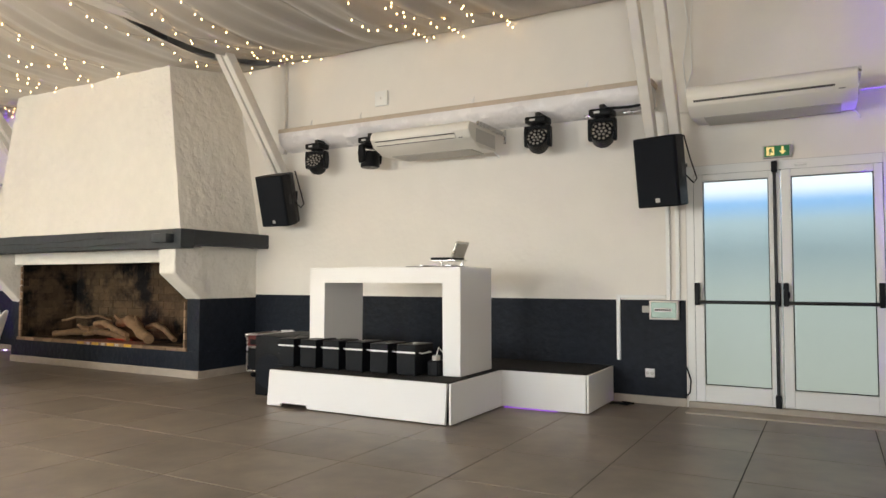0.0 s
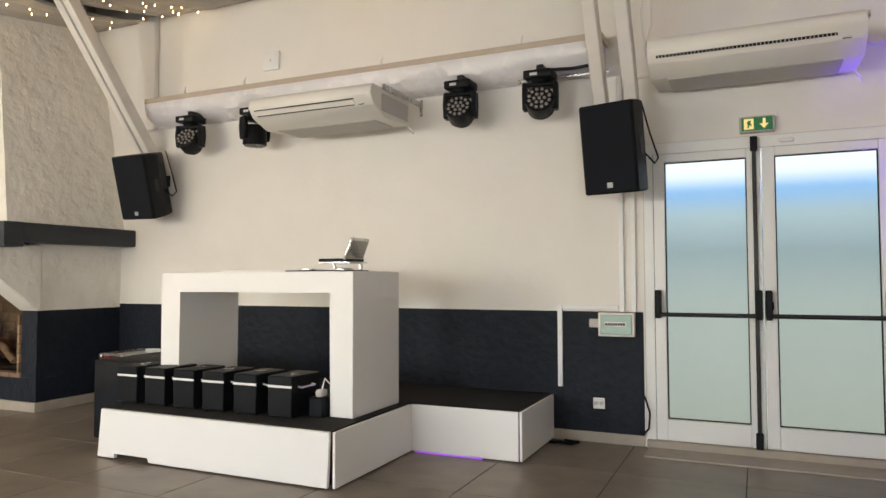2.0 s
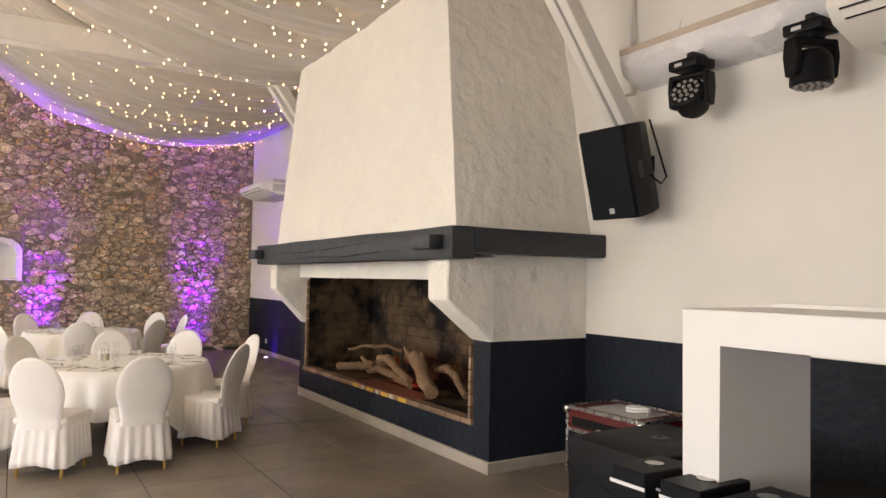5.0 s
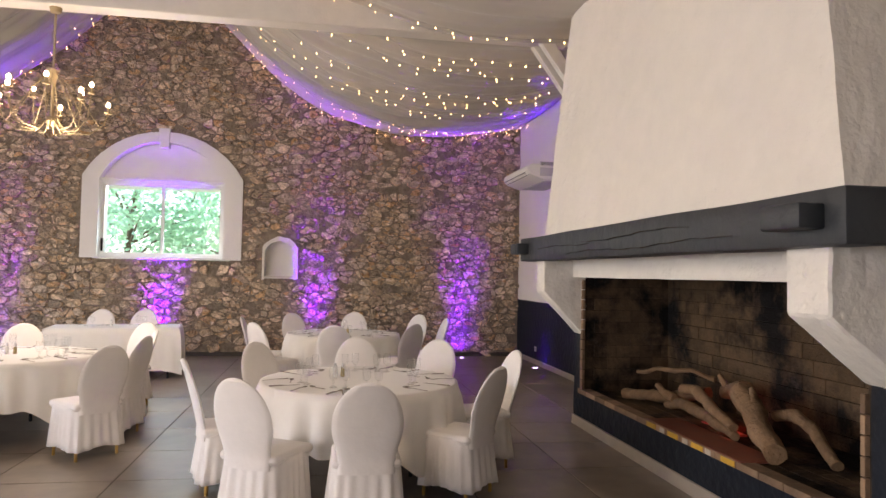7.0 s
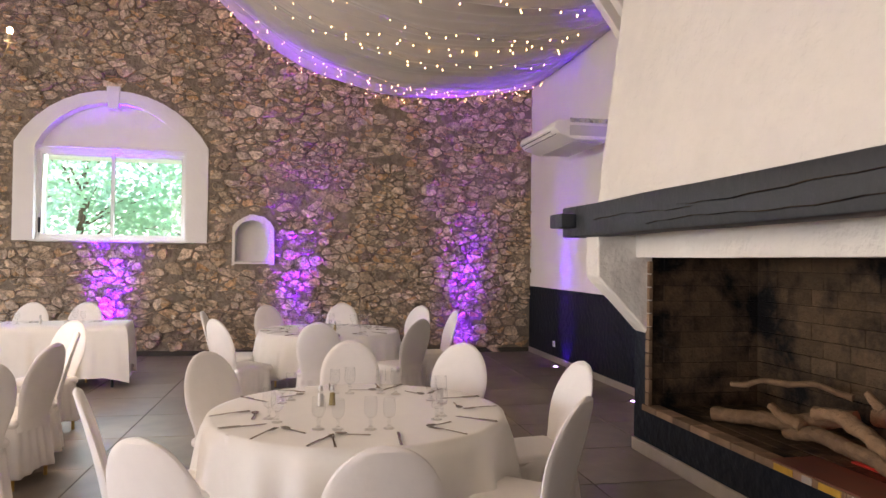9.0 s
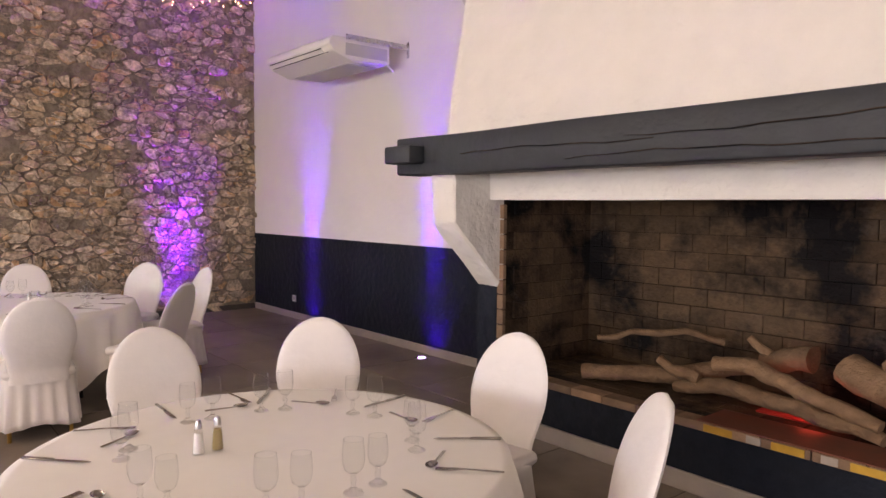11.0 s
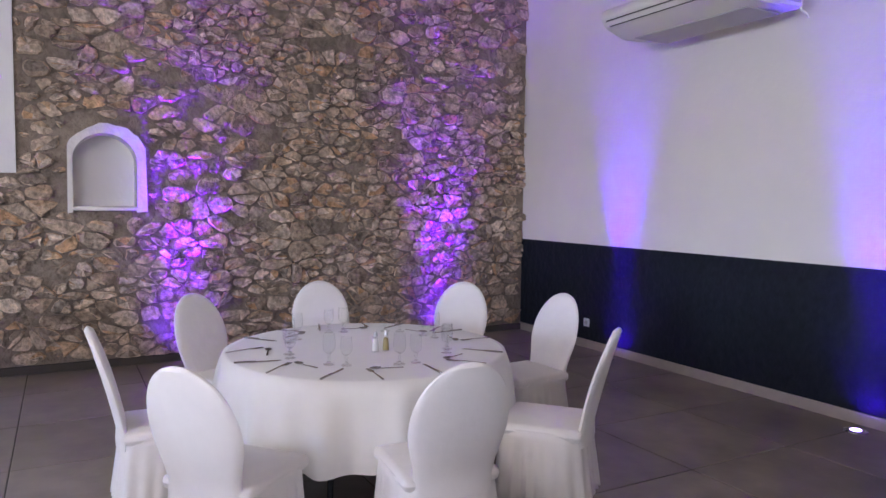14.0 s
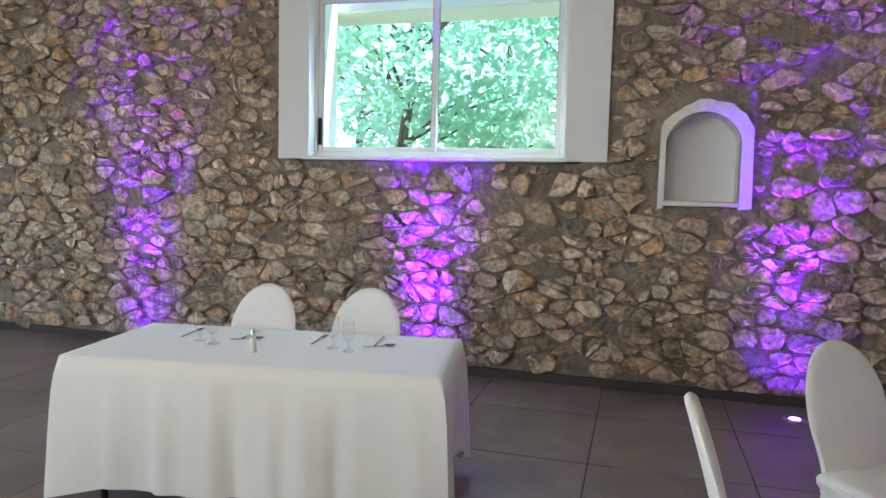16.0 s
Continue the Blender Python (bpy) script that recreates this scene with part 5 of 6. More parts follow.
    part("sheet", box(17.905, 18.09, -0.006, -0.001, 1.335, 1.60), PAPER, p, smooth=False)
    part("header", box(17.91, 18.085, -0.008, -0.006, 1.565, 1.595), INK_RED, p, "red header bar", smooth=False)
    part("border", box(17.905, 18.09, -0.008, -0.006, 1.335, 1.345), INK_RED, p, smooth=False)
    for z in (1.375, 1.435, 1.505):
        part("rule", box(17.915, 18.08, -0.008, -0.006, z + 0.036, z + 0.043), INK, p, smooth=False)
        for i in range(3):
            part("print_line", box(17.945, 18.05 - 0.015 * (i % 2), -0.008, -0.006, z + i * 0.011, z + i * 0.011 + 0.005), INK, p, smooth=False)
    q = thing("extinguisher_sign", (17.955, -0.01, 1.11), "red and white fire extinguisher sign", "sign")
    part("sheet", box(17.91, 18.005, -0.006, -0.001, 1.11, 1.235), PAPER, q, smooth=False)
    part("field", box(17.912, 18.003, -0.008, -0.006, 1.15, 1.233), INK_RED, q, "red field", smooth=False)
    part("pictogram", box(17.925, 17.945, -0.010, -0.008, 1.163, 1.215), PAPER, q, smooth=False)
    part("flame", prism([(17.965, 1.165), (17.99, 1.165), (17.995, 1.195), (17.985, 1.22), (17.975, 1.195)], -0.010, -0.008, "y"), PAPER, q, smooth=False)
    part("print_line", box(17.916, 18.0, -0.008, -0.006, 1.128, 1.138), INK, q, smooth=False)
    a = thing("alarm_button", (18.1, -0.12, 1.33), "small red alarm call point", "alarm")
    part("case", box(18.08, 18.119, -0.16, -0.07, 1.33, 1.42, 0.008), RED, a)
    x = thing("fire_extinguisher", (17.97, -0.14, 0.54), "red fire extinguisher hanging on dark dado", "fire extinguisher")
    part("cylinder", lathe([(0, 0.0), (0.068, 0.0), (0.078, 0.012), (0.08, 0.03), (0.08, 0.33), (0.07, 0.375), (0.04, 0.405), (0.026, 0.415), (0, 0.415)], 22, None, (17.97, -0.14, 0.54)), RED, x)
    part("label", lathe([(0.0805, 0.05), (0.0815, 0.05), (0.0815, 0.10), (0.0805, 0.10)], 22, None, (17.97, -0.14, 0.54)), PAPER, x, "white label band")
    part("label", lathe([(0.0805, 0.14), (0.0815, 0.14), (0.0815, 0.16), (0.0805, 0.16)], 22, None, (17.97, -0.14, 0.54)), PAPER, x)
    part("valve", box(17.945, 17.995, -0.17, -0.11, 0.955, 1.0, 0.008), STEEL, x, "steel valve")
    part("lever", box(17.955, 17.985, -0.25, -0.12, 1.0, 1.012, 0.004), BLACK_METAL, x)
    part("hose", tube([(17.97, -0.14, 0.98), (17.99, -0.14, 1.06), (18.04, -0.14, 1.07), (18.07, -0.14, 0.98), (18.068, -0.14, 0.8), (18.06, -0.14, 0.66)], 0.013, 8), BLACK_PLASTIC, x, "black rubber hose")
    part("hanger", box(17.95, 17.99, -0.06, -0.007, 0.84, 0.9, 0.004), STEEL, x)


small_fixtures()


def uplight(ux, uy):
    t = thing("floor_uplight", (ux, uy, 0), "round recessed floor uplight glowing purple", "uplight", "floor uplights")
    part("rim", lathe([(0.055, 0.0), (0.075, 0.0), (0.075, 0.006), (0.055, 0.009)], 20, None, (ux, uy, 0)), STEEL, t, "steel rim")
    part("glass", lathe([(0.0, 0.009), (0.036, 0.009), (0.034, 0.0115), (0.0, 0.013)], 16, None, (ux, uy, 0)), UPLIGHT_GLASS, t, "glowing lens")


for ux, uy in WALL_UPLIGHTS + STONE_UPLIGHTS + CORNER_UPLIGHTS:
    uplight(ux, uy)


def chandelier(at):
    c = Vector(at)
    t = thing("chandelier", (c.x, c.y, 2.83), "cream metal chandelier with lit candle bulbs", "chandelier", "chandeliers under the trusses")
    part("chain", tube([(c.x, c.y, 3.5), (c.x, c.y, 4.12)], 0.011, 6), CREAM_METAL, t, "cream chain")
    part("canopy", lathe([(0.0, 0.05), (0.06, 0.05), (0.05, 0.0), (0.0, -0.02)], 14, None, (c.x, c.y, 4.07)), CREAM_METAL, t)
    part("hub", lathe([(0, -0.2), (0.03, -0.19), (0.055, -0.15), (0.05, -0.12), (0.018, -0.1), (0.014, 0.2), (0.03, 0.24), (0.05, 0.36), (0.06, 0.37), (0.012, 0.40), (0.008, 0.5), (0, 0.5)], 14, None, c), CREAM_METAL, t)
    n = 10
    for i in range(n):
        a = 2 * math.pi * i / n + 0.2
        d = Vector((math.cos(a), math.sin(a), 0))
        rr = 0.52 if i % 2 else 0.38
        up = 0.0 if i % 2 else 0.13
        pts = [c + d * r * rr / 0.52 + Vector((0, 0, z)) for r, z in ((0.04, -0.13), (0.16, -0.25), (0.34, -0.24), (0.48, -0.12), (0.52, 0.0 + up))]
        arm = part("arm", tube(pts, 0.0065, 6), CREAM_METAL, t)
        part("stay", tube([c + Vector((0, 0, 0.34)) + d * 0.04, c + d * 0.2 * rr / 0.5 + Vector((0, 0, 0.18)), c + d * 0.42 * rr / 0.5 + Vector((0, 0, -0.14))], 0.005, 5), CREAM_METAL, t)
        e = pts[-1]
        part("drip_pan", lathe([(0, 0), (0.035, 0.004), (0.04, 0.014), (0.016, 0.012), (0.016, 0.07), (0, 0.07)], 10, None, e), CREAM_METAL, arm)
        part("bulb", lathe([(0.009, 0.068), (0.019, 0.083), (0.022, 0.100), (0.017, 0.118), (0, 0.130)], 10, None, e), CANDLE, arm, "lit candle bulb")


# the copy at x 10.60 hangs out of view, added to brighten the tables
for at in CHANDELIERS:
    chandelier(at)

# ---------------------------------------------------------------- tables and chairs
TABLE_Z = 0.70


def chair_master():
    """A banquet chair in a stretch cover, facing +y, its top over (0, -0.315)."""
    t = thing("banquet_chair", (0, 0, 0), "banquet chair in white stretch cover with gold feet", "chair", "covered banquet chairs")
    # back: an oval pad that leans back and narrows to a waist
    bm = bmesh.new()
    n, m = 30, 18
    rings = []
    for j in range(n + 1):
        v = 1 - (1 - j / n) ** 1.9
        z = 0.36 + 0.543 * v
        if v < 0.52:
            half = 0.166 + 0.039 * (0.5 - 0.5 * math.cos(max(0.0, v - 0.12) / 0.40 * math.pi))
        else:
            u = (v - 0.52) / 0.48
            half = 0.205 * math.sqrt(max(0.0, 1 - u ** 2.1))
        y = -0.183 - 0.130 * max(0.0, (v - 0.12) / 0.88) + 0.010 * math.sin(v * math.pi)
        th = 0.026 * (1 - 0.25 * v) * (1 if v < 0.97 else max(0.3, (1 - v) / 0.03))
        half = max(half, 0.012)
        ring = []
        for k in range(m):
            a = 2 * math.pi * k / m
            cx, cy = math.cos(a), math.sin(a)
            px = half * math.copysign(abs(cx) ** 0.7, cx)
            py = th * math.copysign(abs(cy) ** 0.8, cy) - 0.03 * (1 - (px / 0.24) ** 2) * 0.5
            ring.append(bm.verts.new((px, y + py, z)))
        rings.append(ring)
    for a, b in zip(rings, rings[1:]):
        for k in range(m):
            bm.faces.new((a[k], a[(k + 1) % m], b[(k + 1) % m], b[k]))
    bm.faces.new(rings[0]); bm.faces.new(rings[-1][::-1])
    part("backrest", bm, COVER, t)
    # seat pad
    seat = box(-0.205, 0.205, -0.20, 0.215, 0.385, 0.445, 0.03, seg=3)
    for v in seat.verts:
        if v.co.z > 0.41:
            v.co.z += 0.018 * (1 - (v.co.x / 0.21) ** 2) * (1 - (v.co.y / 0.22) ** 2)
    part("seat", seat, COVER, t)
    # skirt with soft pleats
    bm = bmesh.new()
    per = []
    N = 132
    for i in range(N):
        a = 2 * math.pi * i / N
        c, s = math.cos(a), math.sin(a)
        e = 4.5
        r = (abs(c) ** e + abs(s) ** e) ** (-1 / e)
        per.append((r * c, r * s, a))
    rings = []
    for j in range(9):
        v = j / 8
        z = 0.425 - 0.335 * v
        ring = []
        for i, (c, s, a) in enumerate(per):
            pleat = 0.012 * v ** 0.8 * math.sin(a * 22 + 1.3 * math.sin(a * 2)) * (0.7 + 0.3 * math.sin(a * 5))
            f = 0.205 + 0.028 * v + pleat
            hem = 0.014 * math.cos(4 * a) * v
            ring.append(bm.verts.new((c * f, s * f + 0.005 - 0.012 * v, z + hem)))
        rings.append(ring)
    for a, b in zip(rings, rings[1:]):
        for i in range(N):
            bm.faces.new((a[i], b[i], b[(i + 1) % N], a[(i + 1) % N]))
    ob = part("skirt", bm, COVER, t)
    sm = ob.modifiers.new("thickness", "SOLIDIFY")
    sm.thickness = 0.004
    for x in (-0.168, 0.168):
        for y in (-0.17, 0.165):
            part("leg", tube([(x, y, 0.0), (x * 0.96, y * 0.97, 0.40)], 0.0125, 8), GOLD, t, "gold metal foot")
    return t


CHAIR = chair_master()
chair_used = False


def set_chair(top, centre):
    """Place a chair so that its back's top stands at the given place, facing the table."""
    global chair_used
    d = (Vector(centre) - Vector(top)).normalized()
    o = Vector(top) + d * 0.315
    m = Matrix.Translation((o.x, o.y, 0)) @ Matrix.Rotation(math.atan2(-d.x, d.y), 4, "Z")
    if not chair_used:
        CHAIR.matrix_basis = m
        chair_used = True
        return CHAIR
    return copy_thing(CHAIR, m)


def cloth_skirt(edge, hem, seed, material_part, t, z_top, flare):
    """A cloth over a table: the top to the edge line, then falling in folds to the hem."""
    n = len(edge)
    bm = bmesh.new()
    c = Vector((sum(p[0] for p in edge) / n, sum(p[1] for p in edge) / n, z_top))
    rings = []
    for f in (0.35, 0.7, 0.95):
        rings.append([bm.verts.new((c.x + (p[0] - c.x) * f, c.y + (p[1] - c.y) * f, z_top)) for p in edge])
    rings.append([bm.verts.new((c.x + (p[0] - c.x) * 0.99, c.y + (p[1] - c.y) * 0.99, z_top - 0.002)) for p in edge])
    K = 9
    for j in range(1, K + 1):
        v = j / K
        ring = []
        for i, p in enumerate(edge):
            d = Vector((p[0] - c.x, p[1] - c.y, 0)).normalized()
            w = flare(i, v)
            z = z_top - 0.012 - (z_top - 0.012 - hem[i]) * v
            ring.append(bm.verts.new((p[0] + d.x * w, p[1] + d.y * w, z)))
        rings.append(ring)
    mid = bm.verts.new(c)
    for i in range(n):
        bm.faces.new((mid, rings[0][i], rings[0][(i + 1) % n]))
    for a, b in zip(rings, rings[1:]):
        for i in range(n):
            bm.faces.new((a[i], b[i], b[(i + 1) % n], a[(i + 1) % n]))
    ob = part(material_part, bm, CLOTH, t)
    ob.data.set_sharp_from_angle(angle=radians(80))
    return ob


def round_table(cx, cy, seed, turn):
    t = thing("round_table", (cx, cy, 0), "round banquet table under a white cloth", "table", "banquet tables")
    part("tabletop", lathe([(0, 0.66), (0.74, 0.66), (0.745, 0.68), (0.74, TABLE_Z - 0.008), (0, TABLE_Z - 0.008)], 48, None, (cx, cy, 0)), WHITE_WOOD, t)
    for k in range(4):
        a = k * math.pi / 2 + 0.6 + turn
        part("leg", tube([(cx + 0.42 * math.cos(a), cy + 0.42 * math.sin(a), 0), (cx + 0.38 * math.cos(a), cy + 0.38 * math.sin(a), 0.66)], 0.016, 8), BLACK_METAL, t, "dark steel leg")
    c = thing("tablecloth", (cx, cy, TABLE_Z), "white tablecloth hanging in soft folds over round table", "tablecloth", "tablecloths")
    n = 180
    edge = [(cx + 0.752 * math.cos(2 * math.pi * i / n), cy + 0.752 * math.sin(2 * math.pi * i / n)) for i in range(n)]
    hem = [0.30 - 0.16 * max(0, math.cos(4 * (2 * math.pi * i / n - turn))) ** 2 for i in range(n)]
    rnd = random.Random(seed)
    ph = [rnd.uniform(0, 6.28) for _ in range(3)]

    def flare(i, v):
        a = 2 * math.pi * i / n
        wave = 0.030 * math.sin(a * 16 + ph[0] + 0.8 * math.sin(a * 3)) + 0.016 * math.sin(a * 27 + ph[1]) + 0.012 * math.sin(a * 7 + ph[2])
        return 0.012 * min(1, v * 4) + 0.03 * v + wave * v ** 0.75
    cloth_skirt(edge, hem, seed, "cloth", c, TABLE_Z, flare)


def wine_glass_master(h, r, label):
    """A short-stemmed tulip glass with a knop and a domed foot."""
    t = thing("wine_glass", (0, 0, 0), label, "glass", "wine glasses on the tables")
    part("foot", lathe([(0, 0.0005), (r * 0.88, 0.0), (r * 0.90, 0.002), (r * 0.86, 0.004), (r * 0.5, 0.007), (0.009, 0.014), (0, 0.015)], 24), GLASS, t)
    part("stem", lathe([(0, 0.0145), (0.008, 0.015), (0.0052, h * 0.17), (0.0095, h * 0.235), (0.0055, h * 0.30), (0.009, h * 0.365), (0, h * 0.37)], 12), GLASS, t)
    bowl = lathe([(0, h * 0.372), (r * 0.45, h * 0.385), (r * 0.80, h * 0.45), (r * 0.98, h * 0.58), (r, h * 0.70), (r * 0.94, h * 0.86), (r * 0.87, h * 0.99)], 26)
    bmesh.ops.delete(bowl, geom=[f for f in bowl.faces if len(f.verts) > 8], context="FACES")
    body = part("bowl", bowl, GLASS, t)
    rim = [(r * 0.868 * math.cos(k * math.pi / 13), r * 0.868 * math.sin(k * math.pi / 13), h * 0.99) for k in range(27)]
    part("rim", tube(rim, 0.0011, 5), GLASS, body)
    return t


def fork_master():
    t = thing("fork", (0, 0, 0), "steel table fork on white cloth", "fork", "forks on the tables")
    bm = prism([(-0.005, -0.10), (0.005, -0.10), (0.0035, 0.02), (0.011, 0.045), (0.0115, 0.06), (-0.0115, 0.06), (-0.011, 0.045), (-0.0035, 0.02)], 0.002, 0.0045, "z")
    for x in (-0.0095, -0.0032, 0.0032, 0.0095):
        box(x - 0.0017, x + 0.0017, 0.058, 0.098, 0.002, 0.0045, bm=bm)
    for v in bm.verts:
        v.co.z += 0.006 * max(0, math.sin((v.co.y + 0.1) / 0.2 * math.pi)) + (0.005 if v.co.y > 0.09 else 0)
    part("body", bm, DARK_STEEL, t)
    return t


def knife_master():
    t = thing("knife", (0, 0, 0), "steel table knife on white cloth", "knife", "knives on the tables")
    part("handle", box(-0.006, 0.006, -0.105, 0.0, 0.001, 0.009, 0.003), DARK_STEEL, t)
    part("blade", prism([(-0.004, 0.0), (0.007, 0.0), (0.010, 0.05), (0.008, 0.10), (-0.002, 0.118), (-0.004, 0.1)], 0.003, 0.0055, "z"), DARK_STEEL, t)
    return t


def spoon_master():
    t = thing("spoon", (0, 0, 0), "small steel dessert spoon on white cloth", "spoon", "spoons on the tables")
    part("handle", prism([(-0.005, -0.085), (0.005, -0.085), (0.003, 0.02), (-0.003, 0.02)], 0.002, 0.005, "z"), DARK_STEEL, t)
    bm = bmesh.new()
    bmesh.ops.create_uvsphere(bm, u_segments=14, v_segments=8, radius=1)
    bmesh.ops.delete(bm, geom=[v for v in bm.verts if v.co.z > 0.05], context="VERTS")
    moved(bm, Matrix.Translation((0, 0.046, 0.0098)) @ Matrix.Diagonal((0.018, 0.028, 0.009, 1)))
    ob = part("bowl", bm, DARK_STEEL, t)
    return t


def shaker_master(fill, label, cat):
    t = thing(cat.replace(" ", "_"), (0, 0, 0), label, cat, "salt and pepper shakers")
    part("glass", lathe([(0, 0), (0.018, 0), (0.019, 0.006), (0.015, 0.05), (0.011, 0.082), (0, 0.082)], 12), GLASS, t)
    part("filling", lathe([(0, 0.004), (0.0165, 0.005), (0.0135, 0.055), (0.0115, 0.068), (0, 0.068)], 12), fill, t)
    part("cap", lathe([(0.0115, 0.080), (0.0115, 0.092), (0.007, 0.106), (0, 0.109)], 12), STEEL, t, "steel cap")
    return t


MASTERS = {"glass": wine_glass_master(0.148, 0.031, "clear stemmed wine glass on white cloth"), "small": wine_glass_master(0.138, 0.029, "small clear stemmed wine glass on white cloth"),
           "fork": fork_master(), "knife": knife_master(), "spoon": spoon_master(),
           "salt": shaker_master(SAND, "glass salt shaker with steel cap", "salt shaker"), "pepper": shaker_master(PEPPER, "glass pepper shaker with steel cap", "pepper shaker")}
first_use = set()


def lay(kind, x, y, z, turn):
    m = Matrix.Translation((x, y, z)) @ Matrix.Rotation(turn, 4, "Z")
    if kind not in first_use:
        first_use.add(kind)
        MASTERS[kind].matrix_basis = m
        return MASTERS[kind]
    return copy_thing(MASTERS[kind], m)


def place_setting(cx, cy, a, rim, rnd):
    """Two glasses, fork, knife and spoon in front of the guest at the angle a."""
    d, s = Vector((math.cos(a), math.sin(a))), Vector((-math.sin(a), math.cos(a)))
    face = a + math.pi / 2

    def put(kind, out, side, turn):
        p = Vector((cx, cy)) + d * out + s * side
        lay(kind, p.x, p.y, TABLE_Z + 0.001, face + turn + rnd.uniform(-0.12, 0.12))
    put("glass", rim - 0.30 + rnd.uniform(-0.02, 0.02), 0.03, 0)
    put("small", rim - 0.31 + rnd.uniform(-0.02, 0.02), 0.115, 0)
    put("fork", rim - 0.13, -0.14, 0.08)
    put("knife", rim - 0.13, 0.14, -0.05)
    put("spoon", rim - 0.23, -0.06, 1.35)


T1, T2, T3 = (7.33, -3.30), (3.28, -3.33), (5.72, -6.42)
SEATS = [
    (T1, [(6.03, -3.27), (6.24, -2.51), (7.15, -2.02), (8.13, -2.41), (8.78, -3.32), (8.58, -4.07), (7.68, -4.52), (6.53, -4.16)]),
    (T2, [(1.90, -3.13), (2.36, -2.18), (3.18, -1.92), (4.28, -2.49), (4.58, -3.47), (4.2, -4.41), (3.24, -4.65), (2.26, -4.06)]),
    (T3, [(6.84, -5.24), (6.02, -5.17), (5.32, -5.25), (4.32, -5.57), (4.62, -6.75), (5.4, -7.72), (6.55, -7.55), (7.05, -6.45)]),
]
rnd = random.Random(21)
for n, ((cx, cy), tops) in enumerate(SEATS):
    round_table(cx, cy, n + 1, (0.55, 0.15, 0.9)[n])
    for p in tops:
        set_chair(p, (cx, cy))
        place_setting(cx, cy, math.atan2(p[1] - cy, p[0] - cx), 0.745, rnd)
SHAKERS = [(7.22, -3.46, 0.06), (3.42, -3.31, 0.06), (5.72, -6.42, 0.07)]
for x, y, g in SHAKERS:
    lay("salt", x, y - g / 2, TABLE_Z + 0.001, 0)
    lay("pepper", x, y + g / 2, TABLE_Z + 0.001, 0)


def head_table():
    cx, cy, turn = 2.37, -6.44, radians(8)
    m = Matrix.Translation((cx, cy, 0)) @ Matrix.Rotation(turn, 4, "Z")
    t = thing("rectangular_table", (0, 0, 0), "rectangular table under a white cloth by stone wall", "table", "banquet tables")
    hx, hy = 0.38, 0.845
    part("tabletop", box(-hx + 0.01, hx - 0.01, -hy + 0.01, hy - 0.01, 0.665, TABLE_Z - 0.008, 0.004), WHITE_WOOD, t)
    for x in (-0.28, 0.28):
        for y in (-0.7, 0.7):
            part("leg", tube([(x, y, 0), (x, y, 0.665)], 0.016, 8), BLACK_METAL, t, "dark steel leg")
    t.matrix_basis = m
    c = thing("tablecloth", (0, 0, 0), "white tablecloth hanging low over rectangular table", "tablecloth", "tablecloths")
    per = []
    nx, ny = 26, 60
    for i in range(nx):
        per.append((-hx + 2 * hx * i / nx, -hy))
    for i in range(ny):
        per.append((hx, -hy + 2 * hy * i / ny))
    for i in range(nx):
        per.append((hx - 2 * hx * i / nx, hy))
    for i in range(ny):
        per.append((-hx, hy - 2 * hy * i / ny))
    n = len(per)

    def corner(i):
        x, y = per[i]
        return max(0, 1 - math.hypot(abs(x) - hx, abs(y) - hy) / 0.22)
    hem = [0.12 - 0.06 * corner(i) if abs(abs(per[i][0]) - hx) < 0.001 else 0.20 - 0.14 * corner(i) for i in range(n)]

    def flare(i, v):
        x, y = per[i]
        s = x + y * 1.0
        return 0.012 * min(1, v * 4) + (0.045 * corner(i) ** 2 + 0.016 * math.sin(s * 13) + 0.012 * math.sin(s * 29 + 1) + 0.007 * math.sin(s * 53)) * v ** 0.8
    cloth_skirt(per, hem, 3, "cloth", c, TABLE_Z, flare)
    c.matrix_basis = m
    for yy in (-0.33, 0.33):
        for kind, lx, ly, tr in (("glass", -0.02, yy - 0.06, 0), ("small", 0.03, yy + 0.03, 0), ("fork", -0.16, yy - 0.17, 1.5), ("knife", -0.20, yy + 0.12, 1.6), ("spoon", -0.1, yy + 0.15, 0.4)):
            p = m @ Vector((lx, ly, 0))
            lay(kind, p.x, p.y, TABLE_Z + 0.001, turn + tr)
    p = m @ Vector((0.15, -0.05, 0))
    lay("salt", p.x, p.y, TABLE_Z + 0.001, 0)
    set_chair((1.80, -6.80), (2.9, -6.85))
    set_chair((1.72, -6.22), (2.8, -6.28))


head_table()


